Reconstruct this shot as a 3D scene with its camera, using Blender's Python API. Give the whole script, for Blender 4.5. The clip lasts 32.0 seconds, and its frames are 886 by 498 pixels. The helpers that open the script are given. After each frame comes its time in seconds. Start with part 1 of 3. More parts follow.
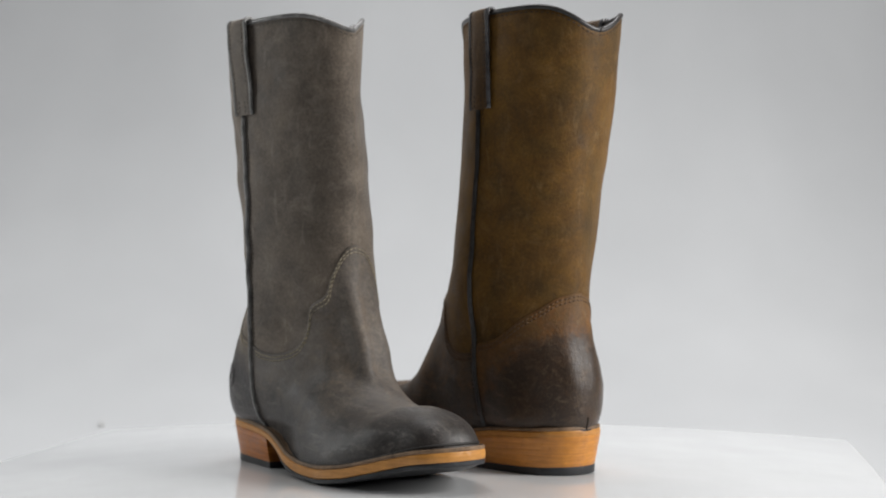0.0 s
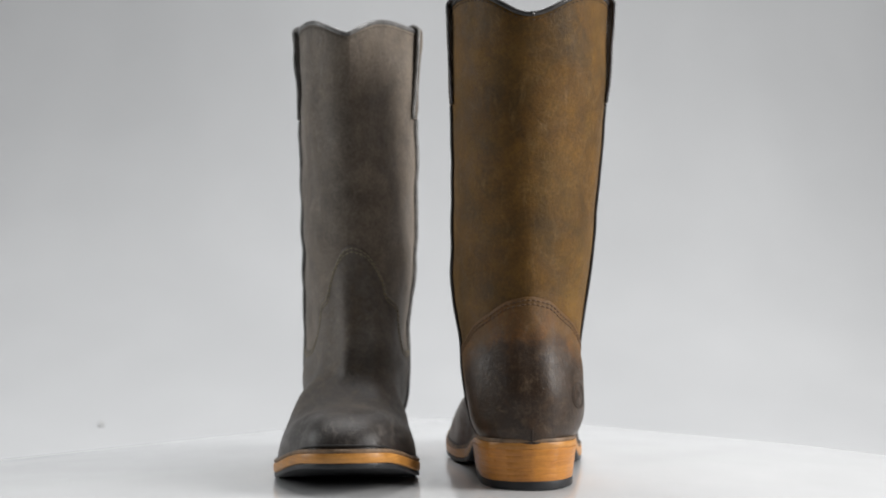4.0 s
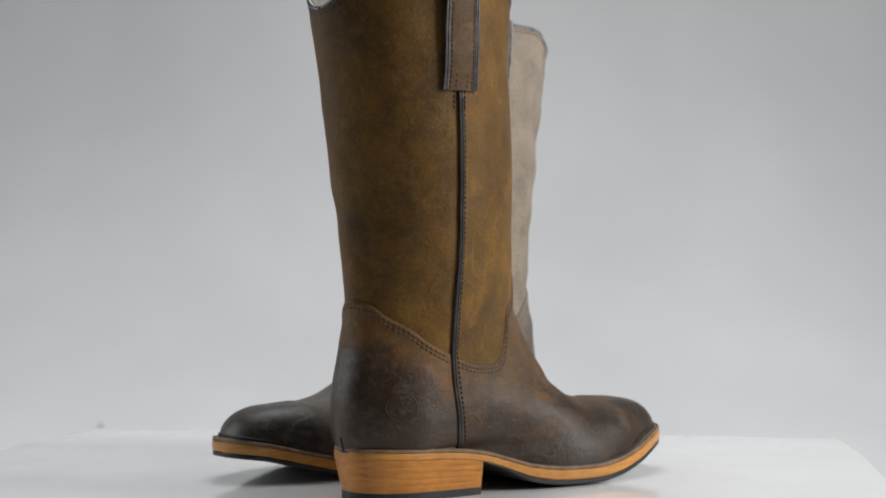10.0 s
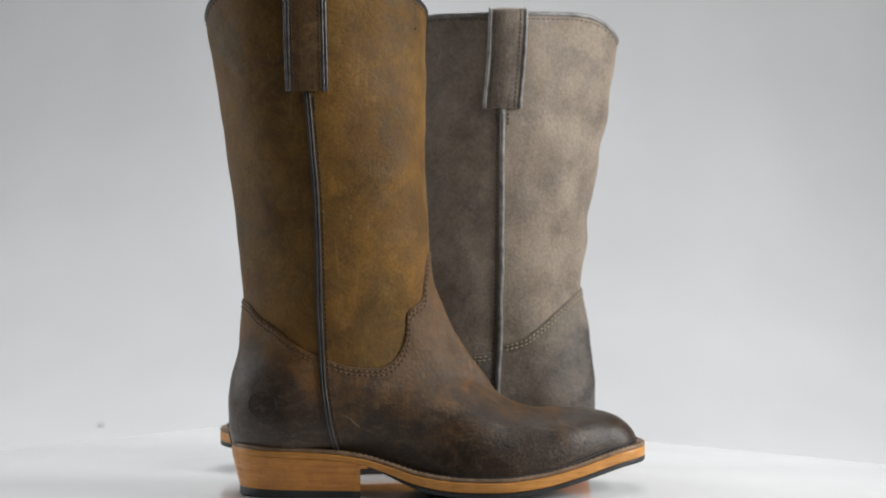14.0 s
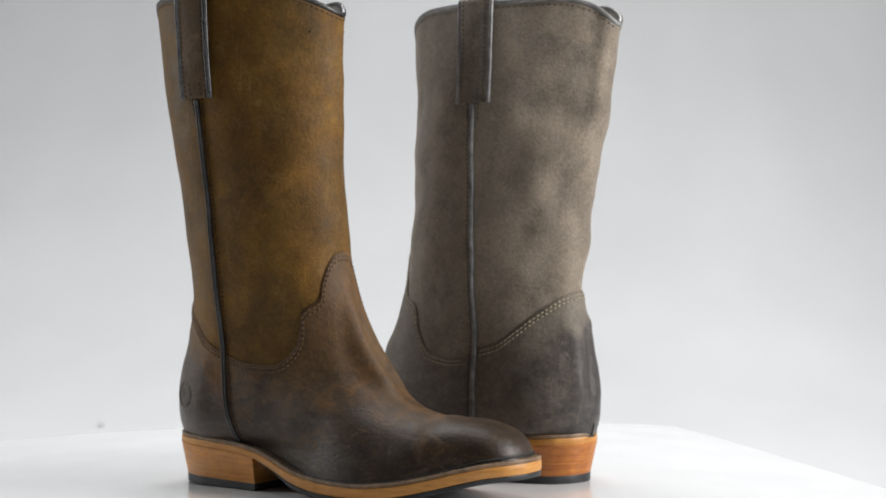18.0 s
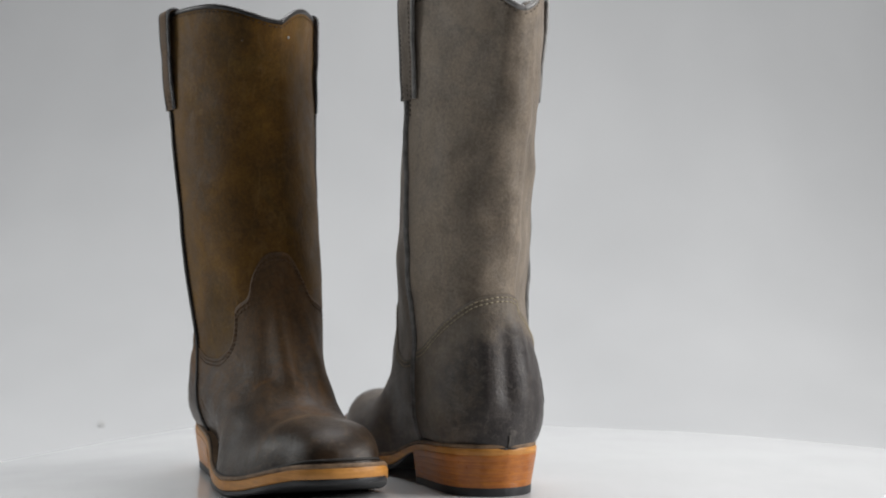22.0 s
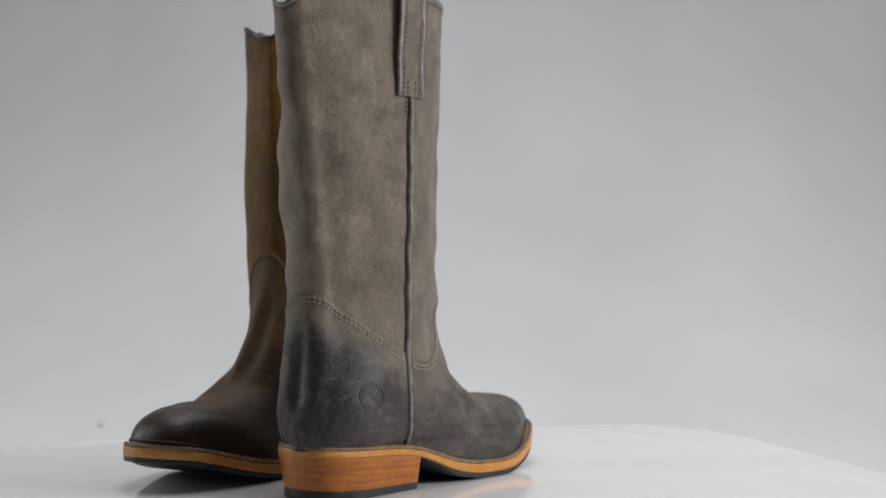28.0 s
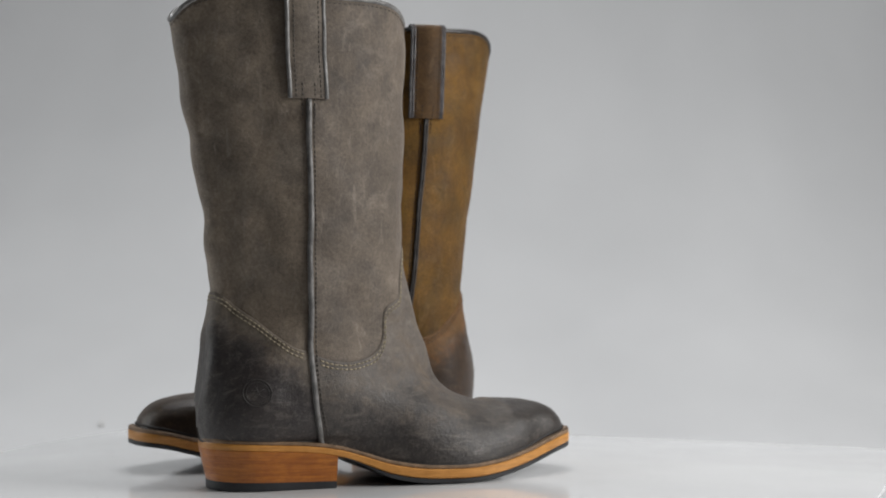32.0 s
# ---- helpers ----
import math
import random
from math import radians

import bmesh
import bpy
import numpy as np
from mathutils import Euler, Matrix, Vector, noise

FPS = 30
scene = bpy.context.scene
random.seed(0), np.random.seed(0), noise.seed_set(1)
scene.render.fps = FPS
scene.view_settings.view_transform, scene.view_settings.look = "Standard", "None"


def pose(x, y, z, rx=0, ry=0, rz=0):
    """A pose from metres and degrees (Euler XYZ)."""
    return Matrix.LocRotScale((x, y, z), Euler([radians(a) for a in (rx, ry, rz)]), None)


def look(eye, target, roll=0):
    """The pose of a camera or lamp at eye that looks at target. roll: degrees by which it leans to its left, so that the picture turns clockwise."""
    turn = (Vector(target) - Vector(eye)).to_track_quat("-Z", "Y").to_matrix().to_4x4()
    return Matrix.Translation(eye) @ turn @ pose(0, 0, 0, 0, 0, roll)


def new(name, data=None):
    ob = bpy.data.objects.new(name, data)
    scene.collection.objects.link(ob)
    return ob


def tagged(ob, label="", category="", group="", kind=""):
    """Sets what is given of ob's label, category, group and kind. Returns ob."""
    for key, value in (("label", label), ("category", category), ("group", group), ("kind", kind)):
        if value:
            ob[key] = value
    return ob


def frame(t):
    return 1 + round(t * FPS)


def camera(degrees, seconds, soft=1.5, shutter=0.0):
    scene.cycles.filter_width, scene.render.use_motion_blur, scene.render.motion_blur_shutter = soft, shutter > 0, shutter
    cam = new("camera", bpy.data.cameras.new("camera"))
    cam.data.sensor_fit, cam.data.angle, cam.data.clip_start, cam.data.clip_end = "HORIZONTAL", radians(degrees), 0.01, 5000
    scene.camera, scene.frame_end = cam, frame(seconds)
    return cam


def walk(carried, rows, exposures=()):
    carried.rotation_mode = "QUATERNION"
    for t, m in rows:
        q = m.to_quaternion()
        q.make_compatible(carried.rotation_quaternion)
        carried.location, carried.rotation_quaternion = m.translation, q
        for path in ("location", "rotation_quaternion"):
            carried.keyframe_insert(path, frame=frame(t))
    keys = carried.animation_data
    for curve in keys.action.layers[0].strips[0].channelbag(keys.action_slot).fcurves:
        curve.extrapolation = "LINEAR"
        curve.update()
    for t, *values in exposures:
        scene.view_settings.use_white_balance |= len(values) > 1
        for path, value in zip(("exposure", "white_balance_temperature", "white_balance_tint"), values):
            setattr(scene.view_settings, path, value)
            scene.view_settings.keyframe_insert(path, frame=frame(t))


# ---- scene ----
# ---- camera: a fixed tripod, level with the boots' ankles ----
cam = camera(30.603, 32.0, soft=1.85)
EYE = Vector((0.0025, -1.3, 0.177))
AIM = EYE + Vector((0.030631, 0.999531, 0.000528))
SHOT = look(EYE, AIM, roll=-0.24)
cam.data.dof.use_dof, cam.data.dof.focus_distance, cam.data.dof.aperture_fstop = True, 1.16, 7.5
EXPOSURES = [(0, -0.02), (3, -0.01), (6, 0.02), (9, -0.18), (11.5, -0.14), (13, -0.05), (14.5, 0.12), (17, 0.26), (19, 0.24), (20.5, 0.07), (21, -0.02), (23, -0.14), (25, -0.14), (28, -0.28), (32, -0.26)]
walk(cam, [(0.0, SHOT), (32.0, SHOT)], EXPOSURES)

# ---- light: a white photo studio with softboxes above, behind and to both sides ----
world = bpy.data.worlds.new("studio")
scene.world = world
world.use_nodes = True
world.node_tree.nodes["Background"].inputs["Color"].default_value = (0.95, 0.975, 1.0, 1)
world.node_tree.nodes["Background"].inputs["Strength"].default_value = 0.042


def softbox(name, eye, target, width, height, watts, colour):
    lamp = bpy.data.lights.new(name, "AREA")
    lamp.shape, lamp.size, lamp.size_y = "RECTANGLE", width, height
    lamp.energy, lamp.color = watts, colour
    ob = new(name, lamp)
    ob.matrix_world = look(eye, target)
    return ob


softbox("softbox_top", (0.12, -0.05, 1.20), (0.12, 0.0, 0.0), 0.8, 0.55, 2.9, (1.0, 0.99, 0.97))
softbox("softbox_back", (0.05, 0.70, 1.70), (0.05, 0.27, 0.0), 1.2, 0.6, 18.9, (0.978, 0.978, 0.995))
softbox("softbox_right", (1.49, -0.50, 0.80), (0.0, 0.0, 0.12), 0.7, 1.0, 34.0, (1.0, 0.985, 0.965))
softbox("softbox_left", (-1.38, 0.26, 0.60), (0.0, 0.03, 0.14), 0.5, 0.9, 7.9, (0.955, 0.975, 0.965))
scene.view_settings.exposure = 0.0


# ---- materials ----
def shader(name, roughness=0.5, metallic=0.0, specular=0.5):
    m = bpy.data.materials.new(name)
    m.use_nodes = True
    n = m.node_tree.nodes["Principled BSDF"]
    n.inputs["Roughness"].default_value = roughness
    n.inputs["Metallic"].default_value = metallic
    n.inputs["Specular IOR Level"].default_value = specular
    return m, m.node_tree.nodes, m.node_tree.links, n


def coords(nodes, links, scale=(1, 1, 1)):
    t = nodes.new("ShaderNodeTexCoord")
    p = nodes.new("ShaderNodeMapping")
    p.inputs["Scale"].default_value = scale
    links.new(t.outputs["Object"], p.inputs["Vector"])
    return p.outputs["Vector"]


def noise_node(nodes, links, vec, scale, detail=4, rough=0.55, distortion=0.0):
    n = nodes.new("ShaderNodeTexNoise")
    n.inputs["Scale"].default_value = scale
    n.inputs["Detail"].default_value = detail
    n.inputs["Roughness"].default_value = rough
    n.inputs["Distortion"].default_value = distortion
    links.new(vec, n.inputs["Vector"])
    return n.outputs["Fac"]


def ramp(nodes, links, fac, stops):
    n = nodes.new("ShaderNodeValToRGB")
    el = n.color_ramp.elements
    while len(el) < len(stops):
        el.new(0.5)
    for e, (p, c) in zip(el, stops):
        e.position, e.color = p, (*c, 1) if len(c) == 3 else c
    links.new(fac, n.inputs["Fac"])
    return n.outputs["Color"]


def mix(nodes, links, fac, a, b, blend="MIX"):
    n = nodes.new("ShaderNodeMix")
    n.data_type, n.blend_type = "RGBA", blend
    for key, value in (("Factor", fac), ("A", a), ("B", b)):
        k = {"Factor": 0, "A": 6, "B": 7}[key]
        if isinstance(value, (int, float)):
            n.inputs[k].default_value = value
        elif isinstance(value, tuple):
            n.inputs[k].default_value = (*value, 1)
        else:
            links.new(value, n.inputs[k])
    return n.outputs[2]


def maths(nodes, links, op, a, b=0.0, c=0.0):
    n = nodes.new("ShaderNodeMath")
    n.operation = op
    for k, value in enumerate((a, b, c)):
        if isinstance(value, (int, float)):
            n.inputs[k].default_value = value
        else:
            links.new(value, n.inputs[k])
    return n.outputs[0]


def bump(nodes, links, bsdf, height, strength, distance=0.001):
    n = nodes.new("ShaderNodeBump")
    n.inputs["Strength"].default_value = strength
    n.inputs["Distance"].default_value = distance
    links.new(height, n.inputs["Height"])
    links.new(n.outputs["Normal"], bsdf.inputs["Normal"])
    return n


def nap_leather(name, dark, mid, light, scuff, dull, seed, inner=0.0, sheen=0.22):
    """Waxed roughout leather: cloudy patches, mottles, a fine nap, pale scuffs."""
    m, nodes, links, b = shader(name, 0.62, specular=0.22)
    b.inputs["Sheen Weight"].default_value = sheen
    b.inputs["Sheen Roughness"].default_value = 0.42
    b.inputs["Sheen Tint"].default_value = (*(0.5 + 0.5 * c / max(scuff) for c in scuff), 1)
    v = coords(nodes, links)
    off = nodes.new("ShaderNodeVectorMath")
    off.operation = "ADD"
    off.inputs[1].default_value = (seed, seed * 0.7, seed * 1.3)
    links.new(v, off.inputs[0])
    v = off.outputs[0]
    clouds = noise_node(nodes, links, v, 15, 5, 0.6, 0.6)
    blots = noise_node(nodes, links, v, 60, 5, 0.65, 0.3)
    nap = noise_node(nodes, links, v, 420, 4, 0.7)
    grain = noise_node(nodes, links, v, 1100, 2, 0.6)
    broad = noise_node(nodes, links, v, 26, 4, 0.6, 1.2)
    both = maths(nodes, links, "ADD", maths(nodes, links, "MULTIPLY", clouds, 0.36), maths(nodes, links, "MULTIPLY", blots, 0.30))
    both = maths(nodes, links, "ADD", both, maths(nodes, links, "MULTIPLY", broad, 0.26))
    both = maths(nodes, links, "ADD", both, maths(nodes, links, "MULTIPLY", nap, 0.08))
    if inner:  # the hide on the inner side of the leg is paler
        # paler inner, darker outer side; side light partly put into the hide's tone
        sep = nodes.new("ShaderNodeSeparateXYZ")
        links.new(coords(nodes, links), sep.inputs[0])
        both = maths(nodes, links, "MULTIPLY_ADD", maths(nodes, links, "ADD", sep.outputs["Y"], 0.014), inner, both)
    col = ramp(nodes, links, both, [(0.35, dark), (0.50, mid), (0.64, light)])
    hue = ramp(nodes, links, noise_node(nodes, links, v, 19, 5, 0.62, 1.4), [(0.44, (0, 0, 0)), (0.64, (0.75, 0.75, 0.75))])
    col = mix(nodes, links, hue, col, mix(nodes, links, 1.0, col, dull, "MULTIPLY"))
    smear = ramp(nodes, links, noise_node(nodes, links, v, 48, 6, 0.74, 0.9), [(0.53, (0, 0, 0)), (0.72, (0.34, 0.34, 0.34))])
    col = mix(nodes, links, smear, col, scuff)
    stretch = nodes.new("ShaderNodeMapping")
    stretch.inputs["Scale"].default_value = (1.0, 1.0, 0.25)
    stretch.inputs["Rotation"].default_value = (0.3, 0.25, 0.0)
    links.new(v, stretch.inputs["Vector"])
    marks = noise_node(nodes, links, stretch.outputs[0], 90, 5, 0.72, 1.0)
    pale = ramp(nodes, links, marks, [(0.58, (0, 0, 0)), (0.74, (0.5, 0.5, 0.5))])
    col = mix(nodes, links, pale, col, scuff)
    fleck = ramp(nodes, links, nap, [(0.28, (0.80, 0.80, 0.80)), (0.5, (1, 1, 1)), (0.72, (1.20, 1.20, 1.20))])
    col = mix(nodes, links, 1.0, col, fleck, "MULTIPLY")
    dust = ramp(nodes, links, grain, [(0.3, (0.88, 0.88, 0.88)), (0.7, (1.12, 1.12, 1.12))])
    col = mix(nodes, links, 1.0, col, dust, "MULTIPLY")
    links.new(col, b.inputs["Base Color"])
    r = ramp(nodes, links, blots, [(0.3, (0.48, 0.48, 0.48)), (0.7, (0.74, 0.74, 0.74))])
    links.new(r, b.inputs["Roughness"])
    h = maths(nodes, links, "ADD", maths(nodes, links, "MULTIPLY", nap, 0.7), maths(nodes, links, "MULTIPLY", blots, 0.9))
    h = maths(nodes, links, "ADD", h, maths(nodes, links, "MULTIPLY", grain, 0.25))
    bump(nodes, links, b, h, 0.5, 0.0011)
    return m


def burnished_leather(name, burnt, mid, high, scuff, rust, seed, counter=0.0, inner=0.0):
    """Waxed leather, rubbed dark along the sole and the toe cap, or over the stiffener of the heel counter."""
    m, nodes, links, b = shader(name, 0.5, specular=0.36)
    b.inputs["Sheen Weight"].default_value = 0.07
    b.inputs["Sheen Roughness"].default_value = 0.4
    b.inputs["Sheen Tint"].default_value = (*(0.2 + 0.8 * c / max(scuff) for c in scuff), 1)
    v = coords(nodes, links)
    sep = nodes.new("ShaderNodeSeparateXYZ")
    links.new(v, sep.inputs[0])
    x, y, z = (sep.outputs[k] for k in "XYZ")
    off = nodes.new("ShaderNodeVectorMath")
    off.operation = "ADD"
    off.inputs[1].default_value = (seed * 1.1, seed, seed * 0.6)
    links.new(v, off.inputs[0])
    v = off.outputs[0]
    clouds = noise_node(nodes, links, v, 24, 5, 0.62, 0.7)
    blots = noise_node(nodes, links, v, 85, 5, 0.7, 0.4)
    nap = noise_node(nodes, links, v, 380, 4, 0.7)
    grain = noise_node(nodes, links, v, 950, 3, 0.65)
    if counter:
        rise = maths(nodes, links, "MULTIPLY_ADD", maths(nodes, links, "MAXIMUM", maths(nodes, links, "SUBTRACT", x, 0.004), 0.0), 0.80, z)
        up = maths(nodes, links, "MULTIPLY_ADD", rise, 40.0, -counter * 40.0)
        if inner:  # the inner side of the heel was rubbed less
            up = maths(nodes, links, "MULTIPLY_ADD", maths(nodes, links, "MAXIMUM", y, 0.0), inner, maths(nodes, links, "MAXIMUM", up, -0.2))
    else:
        up = maths(nodes, links, "MULTIPLY_ADD", z, 13.0, -0.032 * 13.0)
        cap = maths(nodes, links, "SUBTRACT", x, maths(nodes, links, "MULTIPLY_ADD", maths(nodes, links, "ABSOLUTE", y), 0.10, 0.226))
        dark = maths(nodes, links, "MINIMUM", maths(nodes, links, "MAXIMUM", maths(nodes, links, "MULTIPLY", cap, 90.0), 0.0), 0.50)
        up = maths(nodes, links, "SUBTRACT", up, dark)
        if inner:  # paler over the instep and the inner side
            up = maths(nodes, links, "MULTIPLY_ADD", maths(nodes, links, "ADD", y, 0.025), inner, up)
    cloudy = maths(nodes, links, "MULTIPLY", maths(nodes, links, "SUBTRACT", clouds, 0.5), 1.85)
    spotty = maths(nodes, links, "MULTIPLY", maths(nodes, links, "SUBTRACT", blots, 0.5), 0.95)
    up = maths(nodes, links, "ADD", maths(nodes, links, "ADD", up, cloudy), spotty)
    col = ramp(nodes, links, up, [(0.0, burnt), (0.45, mid), (1.0, high)])
    # worn, rusty places
    worn = ramp(nodes, links, noise_node(nodes, links, v, 40, 6, 0.7, 0.9), [(0.47, (0, 0, 0)), (0.62, (0.78, 0.78, 0.78))])
    where = ramp(nodes, links, up, [(0.15, (0.12, 0.12, 0.12)), (0.6, (1, 1, 1))])
    col = mix(nodes, links, mix(nodes, links, 1.0, worn, where, "MULTIPLY"), col, rust)
    # rubbed pale streaks and fine pale flecks of the nap
    stretch = nodes.new("ShaderNodeMapping")
    stretch.inputs["Scale"].default_value = (0.35, 1.0, 1.0)
    stretch.inputs["Rotation"].default_value = (0.0, 0.5, 0.2)
    links.new(v, stretch.inputs["Vector"])
    marks = noise_node(nodes, links, stretch.outputs[0], 110, 6, 0.78, 0.8)
    col = mix(nodes, links, ramp(nodes, links, marks, [(0.52, (0, 0, 0)), (0.74, (0.5, 0.5, 0.5))]), col, scuff)
    fine = noise_node(nodes, links, v, 620, 3, 0.7)
    rub = maths(nodes, links, "MULTIPLY", maths(nodes, links, "SUBTRACT", fine, 0.54), maths(nodes, links, "MULTIPLY", blots, 2.6))
    rub = maths(nodes, links, "MINIMUM", maths(nodes, links, "MAXIMUM", rub, 0.0), 0.4)
    col = mix(nodes, links, rub, col, scuff)
    tone = noise_node(nodes, links, v, 150, 5, 0.72, 0.5)
    col = mix(nodes, links, 1.0, col, ramp(nodes, links, tone, [(0.34, (0.80, 0.80, 0.82)), (0.52, (1, 1, 1)), (0.70, (1.24, 1.22, 1.16))]), "MULTIPLY")
    fleck = ramp(nodes, links, nap, [(0.28, (0.80, 0.80, 0.80)), (0.5, (1, 1, 1)), (0.72, (1.18, 1.18, 1.18))])
    col = mix(nodes, links, 1.0, col, fleck, "MULTIPLY")
    links.new(col, b.inputs["Base Color"])
    gloss = maths(nodes, links, "ADD", maths(nodes, links, "MULTIPLY", up, 0.35), maths(nodes, links, "MULTIPLY", blots, 0.55))
    gloss = maths(nodes, links, "MULTIPLY_ADD", maths(nodes, links, "SUBTRACT", nap, 0.5), 0.9, gloss)
    r = ramp(nodes, links, gloss, [(0.10, (0.33, 0.33, 0.33)), (0.62, (0.64, 0.64, 0.64))])
    links.new(r, b.inputs["Roughness"])
    h = maths(nodes, links, "ADD", maths(nodes, links, "MULTIPLY", grain, 0.35), maths(nodes, links, "ADD", maths(nodes, links, "MULTIPLY", blots, 0.45), maths(nodes, links, "MULTIPLY", nap, 0.75)))
    bump(nodes, links, b, h, 0.5, 0.0011)
    return m


def plain_leather(name, colour, roughness=0.45, spread=0.25):
    m, nodes, links, b = shader(name, roughness, specular=0.5)
    v = coords(nodes, links)
    n1 = noise_node(nodes, links, v, 120, 4)
    lo, hi = (tuple(c * k for c in colour) for k in (1 - spread, 1 + spread))
    links.new(ramp(nodes, links, n1, [(0.3, lo), (0.7, hi)]), b.inputs["Base Color"])
    bump(nodes, links, b, noise_node(nodes, links, v, 700, 2), 0.25, 0.0004)
    return m


def stacked_leather(name, dark, light, roughness=0.4, tone=0.25):
    """Lacquered sole leather: long fibres along the edge, a tone for each layer."""
    m, nodes, links, b = shader(name, roughness, specular=0.5)
    v = coords(nodes, links, (60, 60, 620))
    fibre = noise_node(nodes, links, v, 1.0, 6, 0.72, 0.6)
    v2 = coords(nodes, links)
    cloud = noise_node(nodes, links, v2, 110, 5, 0.65)
    info = nodes.new("ShaderNodeObjectInfo")
    bands = noise_node(nodes, links, coords(nodes, links, (14, 14, 360)), 1.0, 3, 0.6, 0.3)
    f = maths(nodes, links, "ADD", maths(nodes, links, "MULTIPLY", fibre, 0.40), maths(nodes, links, "MULTIPLY", cloud, 0.30))
    f = maths(nodes, links, "MULTIPLY_ADD", bands, 0.30, f)
    f = maths(nodes, links, "ADD", f, maths(nodes, links, "MULTIPLY", maths(nodes, links, "SUBTRACT", info.outputs["Random"], 0.5), tone))
    links.new(ramp(nodes, links, f, [(0.33, tuple(c * 0.8 for c in dark)), (0.42, dark), (0.64, light)]), b.inputs["Base Color"])
    links.new(ramp(nodes, links, cloud, [(0.3, (roughness - 0.08,) * 3), (0.7, (roughness + 0.15,) * 3)]), b.inputs["Roughness"])
    bump(nodes, links, b, fibre, 0.4, 0.0005)
    return m


def rubber_material(name):
    m, nodes, links, b = shader(name, 0.5, specular=0.4)
    v = coords(nodes, links)
    n1 = noise_node(nodes, links, v, 60, 4)
    links.new(ramp(nodes, links, n1, [(0.3, (0.016, 0.017, 0.019)), (0.7, (0.034, 0.035, 0.039))]), b.inputs["Base Color"])
    bump(nodes, links, b, noise_node(nodes, links, v, 500, 2), 0.2, 0.0004)
    return m


def paper_material(name, lo, hi, scale):
    m, nodes, links, b = shader(name, 0.9, specular=0.1)
    v = coords(nodes, links, (1.0, 1.0, 0.35))
    n1 = noise_node(nodes, links, v, scale, 3, 0.5)
    links.new(ramp(nodes, links, n1, [(0.3, lo), (0.7, hi)]), b.inputs["Base Color"])
    return m


def acrylic_material(name):
    m, nodes, links, b = shader(name, 0.08, specular=0.45)
    v = coords(nodes, links)
    n1 = noise_node(nodes, links, v, 9, 4)
    links.new(ramp(nodes, links, n1, [(0.3, (0.70, 0.71, 0.72)), (0.7, (0.75, 0.76, 0.77))]), b.inputs["Base Color"])
    links.new(ramp(nodes, links, noise_node(nodes, links, v, 14, 5), [(0.3, (0.07, 0.07, 0.07)), (0.7, (0.14, 0.14, 0.14))]), b.inputs["Roughness"])
    return m


BROWN = dict(
    shaft=nap_leather("brown_roughout", (0.058, 0.0280, 0.0055), (0.118, 0.0570, 0.0088), (0.188, 0.094, 0.0150), (0.22, 0.130, 0.048), (0.74, 0.84, 1.1), 3.1, 0.0, 0.12),
    shaft_back=nap_leather("olive_brown_roughout", (0.052, 0.0262, 0.0058), (0.106, 0.0510, 0.0086), (0.172, 0.086, 0.0150), (0.21, 0.128, 0.050), (0.72, 0.82, 1.05), 4.4, 0.0, 0.12),
    foot=burnished_leather("brown_burnished", (0.0235, 0.0145, 0.0092), (0.048, 0.0280, 0.0142), (0.086, 0.0460, 0.0170), (0.15, 0.098, 0.055), (0.122, 0.056, 0.015), 5.7),
    counter=burnished_leather("brown_burnished_heel", (0.034, 0.0208, 0.0130), (0.064, 0.033, 0.0150), (0.118, 0.058, 0.015), (0.17, 0.120, 0.080), (0.150, 0.060, 0.011), 6.4, 0.098),
    strap=nap_leather("umber_strap_leather", (0.038, 0.020, 0.008), (0.074, 0.038, 0.013), (0.118, 0.062, 0.021), (0.22, 0.14, 0.065), (0.75, 0.80, 0.9), 6.2),
    heel=stacked_leather("golden_heel_leather", (0.41, 0.148, 0.020), (0.66, 0.280, 0.046), 0.34, 0.05),
    piping=plain_leather("dark_piping", (0.024, 0.021, 0.020), 0.36, 0.6),
    thread=plain_leather("brown_thread", (0.095, 0.050, 0.021), 0.7),
    lining=plain_leather("grey_lining", (0.25, 0.23, 0.21), 0.8),
)
GREY = dict(
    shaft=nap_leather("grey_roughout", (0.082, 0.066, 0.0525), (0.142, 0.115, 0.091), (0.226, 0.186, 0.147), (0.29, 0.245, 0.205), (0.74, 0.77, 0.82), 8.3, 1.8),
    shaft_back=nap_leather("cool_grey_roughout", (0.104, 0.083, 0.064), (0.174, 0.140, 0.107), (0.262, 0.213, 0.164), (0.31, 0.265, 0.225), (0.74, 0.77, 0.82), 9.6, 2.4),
    foot=burnished_leather("grey_burnished", (0.036, 0.0315, 0.0298), (0.080, 0.069, 0.061), (0.130, 0.110, 0.093), (0.22, 0.195, 0.170), (0.125, 0.098, 0.074), 11.9, 0.0, 5.0),
    counter=burnished_leather("grey_burnished_heel", (0.033, 0.0282, 0.0280), (0.060, 0.0505, 0.0455), (0.150, 0.124, 0.098), (0.20, 0.180, 0.160), (0.125, 0.098, 0.074), 12.6, 0.108, 24.0),
    strap=nap_leather("taupe_strap_leather", (0.072, 0.058, 0.047), (0.138, 0.114, 0.091), (0.215, 0.178, 0.143), (0.30, 0.25, 0.20), (0.78, 0.80, 0.84), 7.7),
    heel=stacked_leather("russet_heel_leather", (0.30, 0.086, 0.010), (0.54, 0.190, 0.024), 0.34, 0.05),
    piping=plain_leather("slate_piping", (0.150, 0.146, 0.142), 0.33, 0.5),
    thread=plain_leather("straw_thread", (0.29, 0.245, 0.165), 0.7),
    lining=plain_leather("pale_lining", (0.30, 0.28, 0.26), 0.8),
)
